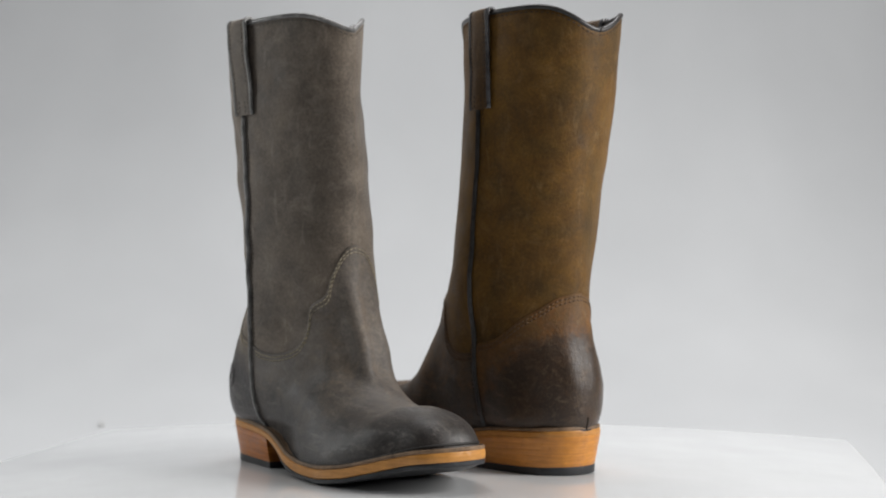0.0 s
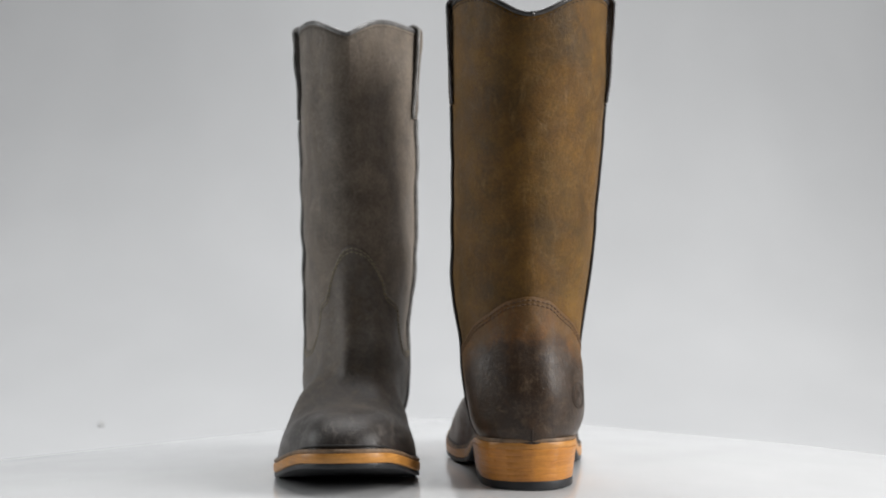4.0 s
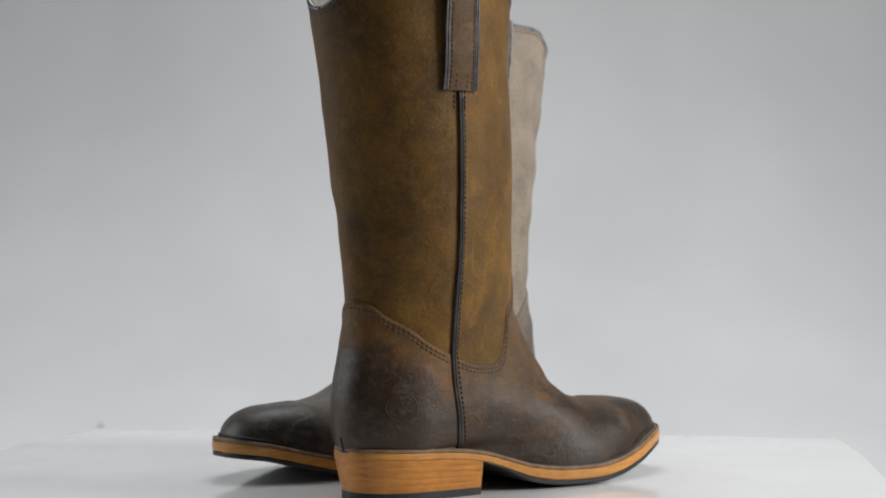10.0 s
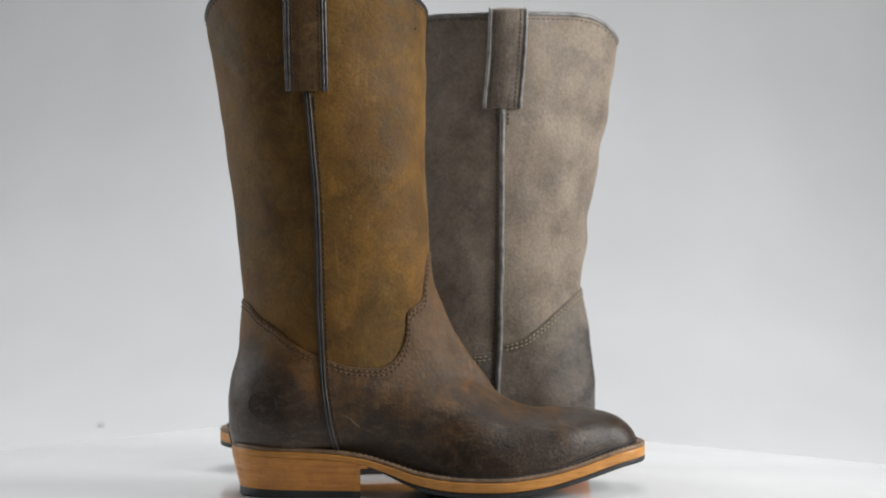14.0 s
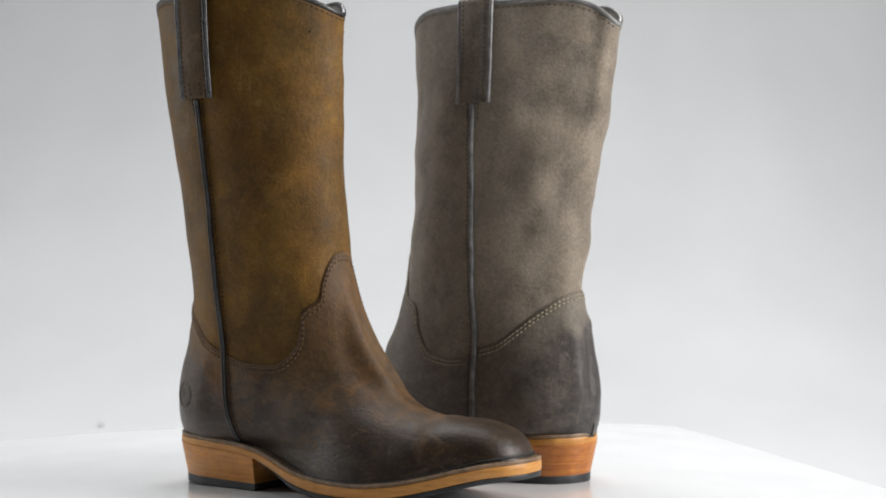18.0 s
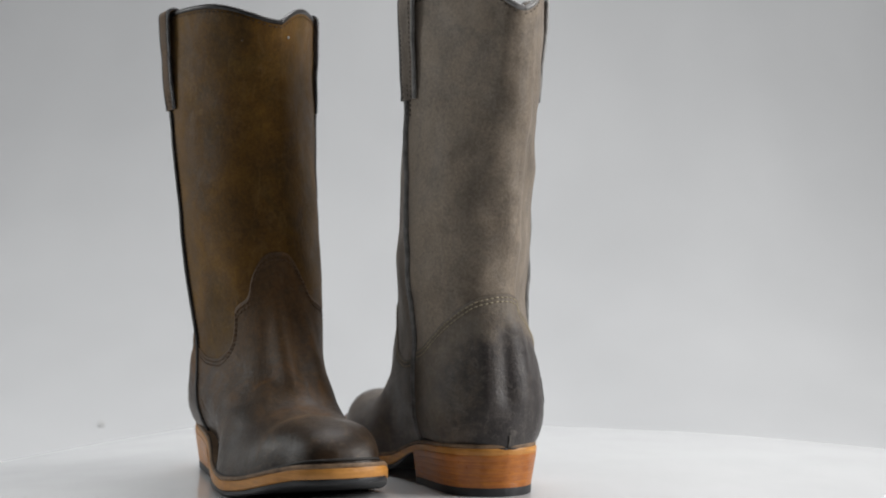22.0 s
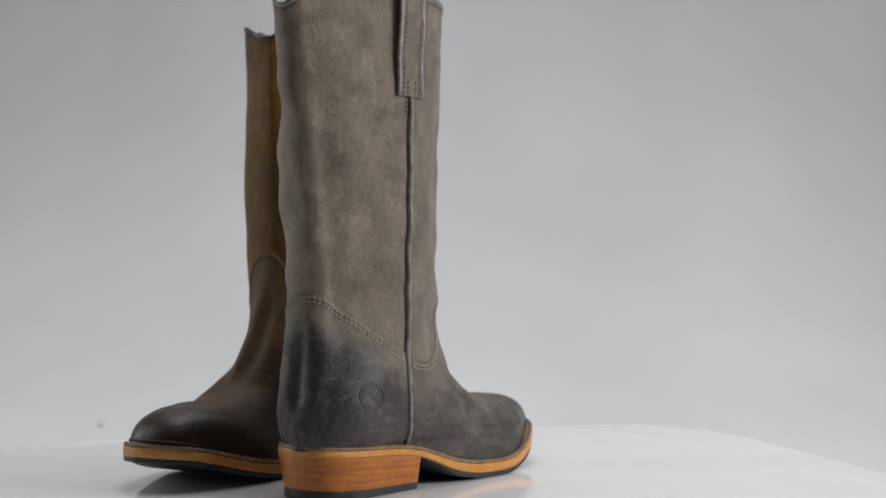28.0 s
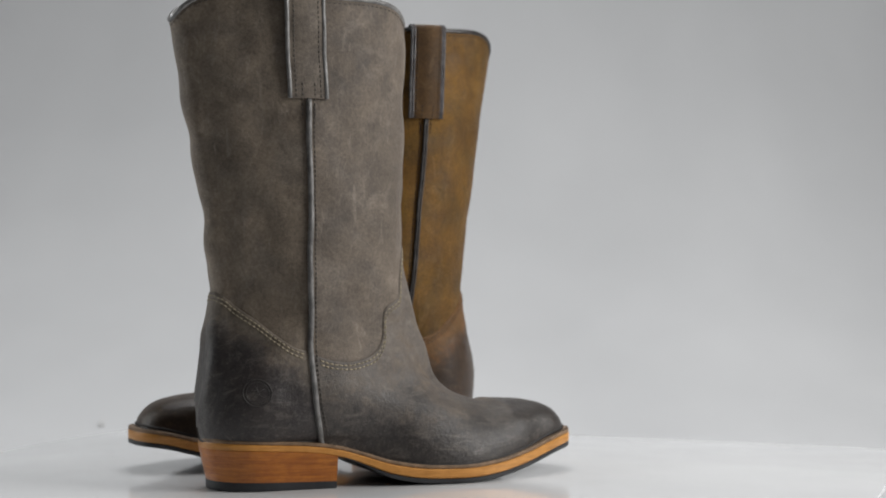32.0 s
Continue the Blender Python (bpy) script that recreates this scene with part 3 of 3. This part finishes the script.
def make_boot(name, shape, mats, label, group):
    form = Form(SHAPES[shape])
    boot = tagged(new(name), label=label, category="boot", group=group)
    boot.empty_display_size = 0.05
    half = math.pi / 2

    # shaft: two panels joined at the side seams
    lines, high = {}, 0.0036 if shape == "grey" else 0.0
    crown = [(d, z + (0.0055 * (1 - d / 31) if shape == "grey" else 0)) for d, z in TONGUE]
    for left in (True, False):
        dx = 0.009 if shape == "grey" else 0.0
        join = (float(form.mx[0 if left else 1](0.10)), 0.1005)
        front = [(x + dx * step(0.07, 0.12, x), z) for x, z in THROAT] + [join]
        lines[left, "front"] = seam_line(form, front, left, crown)
        lines[left, "back"] = seam_line(form, [join] + [(x, z + high * (1 - 0.6 * step(0.03, 0.055, x))) for x, z in COUNTER + [(-0.001, 0.1425)]], left)

    def seam_s(phi):
        phi = np.asarray(phi)
        w = np.abs((phi + math.pi) % (2 * math.pi) - math.pi)
        left = np.sin(phi) >= 0
        fr = np.where(left, lines[True, "front"](w), lines[False, "front"](w))
        bk = np.where(left, lines[True, "back"](w), lines[False, "back"](w))
        return np.where(w <= half, fr, bk)

    def rim_s(phi):
        return 0.5 * (ZTOP - rim_height(phi)) / (ZTOP - ZMID)

    front_phi = np.linspace(-half, half, 65)
    back_phi = np.linspace(half, 3 * half, 65)
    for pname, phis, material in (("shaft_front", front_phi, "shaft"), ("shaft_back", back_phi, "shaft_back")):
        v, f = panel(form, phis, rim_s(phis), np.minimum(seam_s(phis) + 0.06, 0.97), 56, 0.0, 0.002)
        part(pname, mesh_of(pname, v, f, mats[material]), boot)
    all_phi = np.linspace(-math.pi, math.pi, 97)[:-1]
    k = np.linspace(0, 1, 24)[:, None]
    s = rim_s(all_phi)[None] + (0.62 - rim_s(all_phi)[None]) * k
    p, n = form.skin(s, np.broadcast_to(all_phi, s.shape), -0.0024)
    part("lining", mesh_of("lining", p.reshape(-1, 3), grid_faces(24, 96, True), mats["lining"]), boot, "pale suede lining inside the shaft")

    if shape == "brown":  # a pale speck below the front of the rim
        for z, deg, r in ((0.3405, 20, 0.0012), (0.3370, -27, 0.0009)):
            p, n = form.skin(0.5 * (ZTOP - z) / (ZTOP - ZMID), radians(deg), 0.0008)
            v, f = tube([p - [0, 0.0007, 0.0002], p, p + [0, 0.0007, 0.0002]], [r / 2, r, r / 2], 6)
            part("fleck", mesh_of("fleck", v, f, PAPER if deg > 0 else mats["rubbed"]), boot, "small pale speck on the leather")

    # foot: vamp and heel counter lie over the shaft
    v, f = panel(form, front_phi, seam_s(front_phi), np.full(65, 0.998), 60, 0.0008, 0.0013)
    vamp = part("vamp", mesh_of("vamp", v, f, mats["foot"]), boot, mats["words"]["vamp"])
    v, f = panel(form, back_phi, seam_s(back_phi), np.full(65, 0.998), 40, 0.0008, 0.0013)
    counter = part("heel_counter", mesh_of("heel_counter", v, f, mats["counter"]), boot, mats["words"]["counter"])

    # dark cord stands in for the shade in the joint between upper and welt
    ring = form.skin(np.full(97, 0.991), np.linspace(-math.pi, math.pi, 97), 0.0008)[0]
    v, f = tube(ring, 0.0011, 7)
    part("rand", mesh_of("rand", v, f, JOINT_SHADE), boot, "dark cord standing in for shade in the joint above the welt")
    if shape == "brown":  # short scratches beside the outer seam
        rows = []
        for u, w, lean in ((0.0745, 0.0580, 0.5), (0.0775, 0.0555, 0.8), (0.0800, 0.0530, 0.6)):
            k = np.linspace(-0.0032, 0.0032, 6)
            rows.append(tube(form.lifted(u + k, w - lean * k, False, 0.0008), [0.0001, 0.0004, 0.0005, 0.0005, 0.0004, 0.0001], 5))
        v, f = joined(rows)
        part("scratch", mesh_of("scratch", v, f, mats["rubbed"]), vamp, "short pale scratches in the wax")

    # embossed round mark on the outer side of the counter, a plain ring with strokes
    cx, cz, r = (0.0145, 0.0675, 0.0094) if shape == "brown" else (0.0215, 0.0725, 0.0097)
    def on_side(u, w, lift):
        return form.lifted(np.array([cx + u]), np.array([cz + w]), False, lift)[0]

    pieces = []
    for k, w in ((1.0, 0.00042), (0.80, 0.00026)):
        pieces.append(tube([on_side(k * r * math.cos(a), k * r * math.sin(a), 0.0008 if shape == "brown" else 0.0009) for a in np.linspace(0, 2 * math.pi, 41)], w, 6))
    for a, b in (((-0.0048, -0.0032), (0.0044, 0.0030)), ((-0.0012, 0.0042), (0.0010, -0.0012)), ((0.0010, -0.0012), (0.0046, -0.0034)), ((-0.0046, 0.0014), (-0.0014, 0.0022))):
        pieces.append(tube([on_side(a[0] + (b[0] - a[0]) * q, a[1] + (b[1] - a[1]) * q, 0.0007) for q in np.linspace(0, 1, 6)], 0.00034, 6))
    v, f = joined(pieces)
    part("embossed_mark", mesh_of("embossed_mark", v, f, mats["mark"]), counter, "small embossed ring with strokes")
    nick = [form.skin(a, math.pi, 0.0011)[0] for a in np.linspace(0.955, 0.99, 5)]
    v, f = tube(nick, 0.0006, 6)
    part("back_stitch", mesh_of("back_stitch", v, f, mats["dark_thread"]), counter)

    # piping: side seams, rim binding
    for left in (True, False):
        sgn = 1 if left else -1
        s_lo = np.interp(0.288, [ZMID, ZTOP], [0.5, 0.0])
        ss = np.linspace(s_lo, 0.992, 70)
        p, n = form.skin(ss, np.full(70, sgn * half), 0.0012)
        wob = np.array([noise.noise(Vector((q * 9.0, 3.0 * sgn, form.seed))) for q in ss]) * 0.0010
        p = p + np.stack([wob, 0 * wob, 0 * wob], 1)
        v, f = joined([tube(p + np.array([d, 0, 0]), 0.0012, 8) for d in (-0.0010, 0.0011)]) if shape == "brown" else tube(p, 0.0021, 10)
        part("side_piping", mesh_of("side_piping", v, f, mats["piping"]), boot, mats["words"]["piping"])
    p, n = form.skin(rim_s(all_phi), all_phi, -0.0010)
    p = np.concatenate([p, p[:2]])
    v, f = tube(p, 0.0021, 8)
    part("rim_binding", mesh_of("rim_binding", v, f, mats["piping"]), boot, mats["words"]["piping"])

    pieces = stitches(form, list(zip(rim_s(all_phi) + 0.0095, all_phi)), 0.0002, 0.0044, 0.0026, 0.0004)
    v, f = joined(pieces)
    part("rim_stitching", mesh_of("rim_stitching", v, f, mats["dark_thread"]), boot, kind="stuff")

    # pull straps loop over the rim at both sides
    for left in (True, False):
        sgn = 1 if left else -1
        seam_x = form.mx[0 if left else 1]
        top_x, stand = form.straps[0 if left else 1]
        sx = curve([(0.27, float(seam_x(0.27))), (0.289, float(seam_x(0.289))), (0.327, 0.45 * float(seam_x(0.289)) + 0.55 * top_x), (0.38, top_x)])
        bow = curve([(0.270, 0.0006), (0.2885, 0.0009), (0.300, 0.0009 + 0.24 * stand), (0.330, 0.0009 + 0.72 * stand), (0.352, 0.0009 + stand), (0.372, 0.0006 + stand)])
        path = [(z, float(bow(z))) for z in np.linspace(0.2885, 0.3630, 18)]
        top = path[-1][1]
        path += [(0.3630 + 0.004 * math.sin(a), (top - 0.0045) / 2 + (top + 0.0045) / 2 * math.cos(a)) for a in np.linspace(0.35, math.pi - 0.2, 8)]
        path += [(z, -0.0048) for z in np.linspace(0.3600, 0.328, 6)]
        across = np.linspace(-0.0137, 0.0137, 9)
        rows = []
        for z, o in path:
            zz = min(z, 0.3622)
            x = float(sx(zz)) + across
            base = form.lifted(x, np.full(9, zz), left, 0.0)
            rows.append(np.stack([x, base[:, 1] + sgn * (o + 0.0004), np.full(9, z)], 1))
        outer = np.array(rows)
        d = np.gradient(outer, axis=0)
        w = np.gradient(outer, axis=1)
        nn = np.cross(d, w)
        nn /= np.linalg.norm(nn, axis=-1)[..., None]
        if nn[3, 4, 1] * sgn < 0:
            nn = -nn
        lo, hi = outer - nn * 0.0009, outer + nn * 0.0009
        m = len(path)
        verts = np.concatenate([hi.reshape(-1, 3), lo.reshape(-1, 3)])
        faces = grid_faces(m, 9, flip=left) + grid_faces(m, 9, base=m * 9, flip=not left)
        border = [i * 9 for i in range(m)] + [(m - 1) * 9 + j for j in range(1, 9)] + [i * 9 + 8 for i in range(m - 2, -1, -1)] + list(range(7, 0, -1))
        for a, b in zip(border, border[1:] + border[:1]):
            faces.append((a, b, b + m * 9, a + m * 9) if left else (a, a + m * 9, b + m * 9, b))
        strap = part("pull_strap", mesh_of("pull_strap", verts, faces, mats["strap"], sharp=50), boot)
        for col in (0, 8):
            into = (outer[:, 4] - outer[:, col]) / 0.0137
            rows = [tube(outer[:, col] + nn[:, col] * 0.0005 + into * d, 0.0011 if shape == "brown" else 0.0016, 8) for d in (-0.0002, 0.0019)]
            v, f = joined(rows) if shape == "brown" else rows[0]
            part("edge_piping", mesh_of("edge_piping", v, f, mats["edge"]), strap, mats["words"]["piping"])
        pieces = []
        for fr in (0.15, 0.85):
            j = fr * 8
            line = outer[:, int(j)] * (1 - j % 1) + outer[:, int(j) + 1] * (j % 1) + nn[:, 4] * 0.0011
            line = line[:20]
            arc = np.concatenate([[0], np.cumsum(np.linalg.norm(np.diff(line, axis=0), axis=1))])
            for a in np.arange(0.002, arc[-1], 0.0036):
                q = [[np.interp(a + dd, arc, line[:, i]) for i in range(3)] for dd in (-0.001, 0, 0.001)]
                pieces.append(tube(q, 0.0004, 5))
        for u in (-0.0048, 0.0048):
            for zz in np.arange(0.277, 0.300, 0.0036):
                x = float(sx(zz)) + u
                y = float(form.lifted(np.array([x]), np.array([zz]), left, 0.0)[0, 1]) + sgn * (0.0003 if zz < 0.288 else float(bow(zz)) + 0.0013)
                pieces.append(tube([(x, y, zz - 0.001), (x, y + sgn * 0.0002, zz), (x, y, zz + 0.001)], 0.00042, 5))
        v, f = joined(pieces)
        part("stitching", mesh_of("stitching", v, f, mats["dark_thread"]), strap, kind="stuff")

    # rows of thread along the seams
    for phis, lift in ((np.linspace(-half + 0.05, half - 0.05, 220), 0.00085), (np.linspace(half + 0.05, 3 * half - 0.05, 220), 0.00085)):
        pieces = []
        base = seam_s(phis)
        p0, _ = form.skin(base, phis)
        p1, _ = form.skin(base + 0.02, phis)
        per = 0.02 / np.maximum(np.linalg.norm(p1 - p0, axis=1), 1e-4)
        for off in (0.0027, 0.0058):
            pieces += stitches(form, list(zip(base + off * per, phis)), lift, 0.0039, 0.0031, 0.00062)
        v, f = joined(pieces)
        part("seam_stitching", mesh_of("seam_stitching", v, f, mats["thread"]), boot, mats["words"]["thread"], kind="stuff")
    for left in (True, False):
        zs = np.linspace(0.284, 0.040, 150)
        line = form.lifted(form.mx[0 if left else 1](zs) + 0.0042, zs, left, 0.0012 * (zs < 0.1) + 0.0002)
        arc = np.concatenate([[0], np.cumsum(np.linalg.norm(np.diff(line, axis=0), axis=1))])
        pieces = []
        for a in np.arange(0.002, arc[-1], 0.0036):
            pieces.append(tube([[np.interp(a + d, arc, line[:, i]) for i in range(3)] for d in (-0.0011, 0, 0.0011)], 0.00042, 5))
        v, f = joined(pieces)
        part("side_stitching", mesh_of("side_stitching", v, f, mats["dark_thread"]), boot, kind="stuff")

    # sole: welt, tan midsole, rubber outsole, stacked heel
    x0, x1 = -0.0106, 0.2950
    welt_z = welt_top
    mid_z = lambda x: welt_top(x) - 0.0029
    thick = lambda x: 0.0078 + 0.0022 * step(0.08, 0.14, np.asarray(x, float))
    low_z = lambda x: welt_top(x) - thick(x)
    grow = lambda f, d: (lambda x: np.where(f(x) > 0, f(x) + d, 0))
    v, f = slab(x0 + 0.0004, x1 - 0.0004, grow(sole_left, -0.0004), grow(sole_right, -0.0004), welt_z, mid_z)
    part("welt", mesh_of("welt", v, f, WELT, sharp=40), boot, "brown leather welt edge")
    v, f = slab(x0, x1, sole_left, sole_right, mid_z, low_z)
    part("midsole", mesh_of("midsole", v, f, MIDSOLE, sharp=40), boot, "lacquered tan leather midsole")
    pieces = []
    for sgn, fn in ((1, sole_left), (-1, sole_right)):
        xs = np.linspace(0.075, 0.290, 400)
        ring = np.stack([xs, sgn * (fn(xs) - 0.0026), welt_top(xs) + 0.0001], 1)
        arc = np.concatenate([[0], np.cumsum(np.linalg.norm(np.diff(ring, axis=0), axis=1))])
        for a in np.arange(0.002, arc[-1], 0.0042):
            q = [[np.interp(a + d, arc, ring[:, i]) for i in range(3)] for d in (-0.0013, 0, 0.0013)]
            pieces.append(tube(q, 0.0005, 5))
    v, f = joined(pieces)
    part("welt_stitching", mesh_of("welt_stitching", v, f, mats["welt_thread"]), boot, kind="stuff")
    out_z = lambda x: np.maximum(low_z(x) - 0.0036 * step(0.085, 0.13, np.asarray(x, float)) - 0.0002, 0.0)
    v, f = slab(0.088, x1 - 0.0006, grow(sole_left, -0.0006), grow(sole_right, -0.0006), low_z, out_z)
    part("outsole", mesh_of("outsole", v, f, RUBBER, sharp=40), boot, "thin black rubber outsole")

    seat = lambda x: welt_top(x) - 0.0077
    layers = 5

    def heel_outline(drop):
        back = x0 + 0.0055 * drop
        k = 0.0936 * (1 - np.cos(np.linspace(0, math.pi / 2, 30))) + x0
        u = np.concatenate([k[k < 0.0828], [0.0830]])
        xs = back + (u - x0) / (0.083 - x0) * (0.083 - back)
        yl, yr = sole_left(u) * (1 - 0.07 * drop), sole_right(u) * (1 - 0.07 * drop)
        yl[0] = yr[0] = 0.0
        return back, xs, yl, yr

    def heel_layer(top, bottom, drop, low):
        rings = []
        for z, inset, d in ((top, 0.00008, drop), (top, 0.0, drop), (bottom, 0.0, low), (bottom, 0.00008, low)):
            back, xs, yl, yr = heel_outline(d)
            m = len(xs)
            dz = -0.00008 if (z is top and inset == 0) else 0.00008 if inset == 0 else 0
            lx = np.clip(xs, back + inset, 0.083 - inset)
            rings += [(a, max(b - inset, 0), float(z(a)) + dz) for a, b in zip(lx, yl)]
            rings += [(a, -max(b - inset, 0), float(z(a)) + dz) for a, b in zip(lx[::-1], yr[::-1])]
        n2 = 2 * m
        faces = grid_faces(4, n2, True, flip=True)
        for i in range(m - 1):
            a, b, c, d = i, i + 1, n2 - 2 - i, n2 - 1 - i
            faces.append((a, b, c, d)[::-1])
            faces.append(tuple(3 * n2 + q for q in (a, b, c, d)))
        return rings, faces

    foot_z = curve([(-.016, .0066), (.0835, .0050)])
    heel = part("heel", mesh_of("heel", *heel_layer(lambda x: foot_z(x), lambda x: foot_z(x) * 0 + 0.0, 1.0, 1.03), RUBBER, sharp=40), boot, "black rubber top piece under a stacked heel")
    for i in range(layers):
        a, b = i / layers, (i + 1) / layers
        top = lambda x, a=a: seat(x) + (foot_z(x) - seat(x)) * a
        bot = lambda x, b=b: seat(x) + (foot_z(x) - seat(x)) * b
        v, f = heel_layer(top, bot, a, b)
        part("heel_layer", mesh_of("heel_layer", v, f, mats["heel"], sharp=40), heel, mats["words"]["heel"] if i == 0 else "")
    return boot


BROWN["dark_thread"] = plain_leather("umber_thread", (0.030, 0.017, 0.010), 0.7)
GREY["dark_thread"] = plain_leather("charcoal_thread", (0.060, 0.052, 0.045), 0.7)
BROWN["edge"] = plain_leather("worn_dark_piping", (0.066, 0.064, 0.068), 0.27, 0.6)
GREY["edge"] = plain_leather("worn_slate_piping", (0.200, 0.196, 0.192), 0.30, 0.4)
# shade of the pressed lines is put into the marks' dark colour
BROWN["mark"] = plain_leather("brown_press_shade", (0.027, 0.017, 0.011), 0.5)
GREY["mark"] = plain_leather("grey_press_shade", (0.034, 0.030, 0.028), 0.45)
BROWN["welt_thread"] = plain_leather("dark_welt_thread", (0.05, 0.035, 0.022), 0.7)
GREY["welt_thread"] = BROWN["welt_thread"]
BROWN["rubbed"] = plain_leather("rubbed_wax", (0.090, 0.056, 0.030), 0.7)
BROWN["words"] = dict(vamp="dark burnished brown vamp with waxed sheen", counter="dark burnished brown heel counter", piping="dark slate leather piping", thread="dark brown double stitching", heel="golden tan stacked leather layer")
GREY["words"] = dict(vamp="dark burnished grey vamp with waxed sheen", counter="dark burnished grey heel counter", piping="slate grey leather piping", thread="straw-coloured double stitching", heel="reddish tan stacked leather layer")

# ---- the place: a white paper sweep behind a turning display sheet ----
FLOOR = -0.16


def backdrop():
    prof = [(-3.2, FLOOR), (0.6, FLOOR)]
    prof += [(0.6 + 1.5 * math.sin(a), FLOOR + 1.5 - 1.5 * math.cos(a)) for a in np.linspace(0.05, math.pi / 2, 24)]
    prof += [(2.10, z) for z in np.linspace(FLOOR + 1.55, 3.2, 8)]
    xs = np.linspace(-3.2, 3.2, 65)
    verts = []
    for y, z in prof:
        for x in xs:
            dy = (0.008 * noise.noise(Vector((x * 3.1, z * 0.9, 4.0))) + (0.030 + 0.030 * step(0.0, 0.5, x)) * noise.noise(Vector((x * 1.9 + z * 1.1, z * 0.6, 7.0)))) * step(0.0, 0.6, z)
            verts.append((x, y + float(dy), z))
    me = mesh_of("backdrop", verts, grid_faces(len(prof), 65), PAPER)
    sheet = tagged(new("backdrop", me), label="seamless white paper backdrop sweeping down to the floor", category="backdrop", kind="structure")
    bm = bmesh.new()
    bmesh.ops.create_icosphere(bm, subdivisions=2, radius=0.0040)
    for v in bm.verts:
        v.co *= 1 + 0.5 * noise.noise(v.co * 300)
        v.co += Vector((-0.4250, 1.084, -0.0755))
    speck = bpy.data.meshes.new("crumb")
    bm.to_mesh(speck)
    bm.free()
    speck.materials.append(plain_leather("grey_dust", (0.64, 0.64, 0.63), 0.9))
    part("crumb", speck, sheet, "small grey crumb of dust on the paper")
    return sheet


backdrop()


def turntable():
    thing = tagged(new("display_turntable"), label="square glossy white sheet on a turning stand", category="turntable")
    a, phi, n = 0.383, radians(-9.9), 73
    q = np.linspace(-1, 1, n)
    verts = []
    for lift in (0.0, -0.003):
        for i in q:
            for j in q:
                u, w = i * a + 0.010, j * a + 0.0045
                x, y = u * math.cos(phi) - w * math.sin(phi), u * math.sin(phi) + w * math.cos(phi)
                droop = 0.0118 * max(0, (abs(u) - 0.12) / 0.263) ** 1.6 + 0.0022 * max(0, (abs(w) - 0.15) / 0.23) ** 2
                verts.append((x, y, -droop + lift - 0.0002))
    faces = grid_faces(n, n, flip=True) + grid_faces(n, n, base=n * n)
    ring = [i * n for i in range(n)] + [(n - 1) * n + j for j in range(1, n)] + [i * n + n - 1 for i in range(n - 2, -1, -1)] + list(range(n - 2, 0, -1))
    for p, r in zip(ring, ring[1:] + ring[:1]):
        faces.append((p, r, r + n * n, p + n * n))
    part("sheet", mesh_of("sheet", verts, faces, ACRYLIC, sharp=40), thing)
    ang = np.linspace(0, 2 * math.pi, 65)[:-1]
    verts = [(r * math.cos(t), r * math.sin(t), z) for r, z in ((0.10, -0.0034), (0.102, -0.005), (0.102, -0.012), (0.07, -0.014), (0.07, FLOOR + 0.02), (0.16, FLOOR + 0.016), (0.162, FLOOR)) for t in ang]
    faces = grid_faces(7, 64, True, flip=True) + [tuple(range(64))]
    part("stand", mesh_of("stand", verts, faces, ACRYLIC, sharp=40), thing)
    return thing


table = turntable()
brown_boot = make_boot("leather_boot", "brown", BROWN, "tall brown roughout leather boot with dark piping and stacked heel", "pair of pull-on boots")
grey_boot = make_boot("leather_boot", "grey", GREY, "tall grey roughout leather boot with slate piping and stacked heel", "pair of pull-on boots")


# ---- the turntable turns clockwise, seen from above, and carries the boots ----
def turn(t):
    return -0.3406 - 8.96205 * t + 0.0046290 * t * t


# boots lean a fraction of a degree while turning, fitted to camera view
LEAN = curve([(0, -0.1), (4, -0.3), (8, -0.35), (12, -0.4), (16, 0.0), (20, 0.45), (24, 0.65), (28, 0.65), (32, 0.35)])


def motions():
    times = [0.5 * k for k in range(65)]
    walk(table, [(t, pose(0, 0, 0, 0, 0, turn(t))) for t in times])
    for ob, x, y, heading in ((brown_boot, 0.14737, -0.02628, 126.68), (grey_boot, -0.11319, 0.11056, -55.50)):
        rows = []
        for t in times:
            a, b = radians(turn(t)), radians(heading)
            mx, my = x + 0.11 * math.cos(b), y + 0.11 * math.sin(b)
            middle = Matrix.Translation((mx * math.cos(a) - my * math.sin(a), mx * math.sin(a) + my * math.cos(a), 0))
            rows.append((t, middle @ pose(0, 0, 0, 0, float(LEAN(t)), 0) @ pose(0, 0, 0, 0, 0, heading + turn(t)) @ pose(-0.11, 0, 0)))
        walk(ob, rows)


motions()
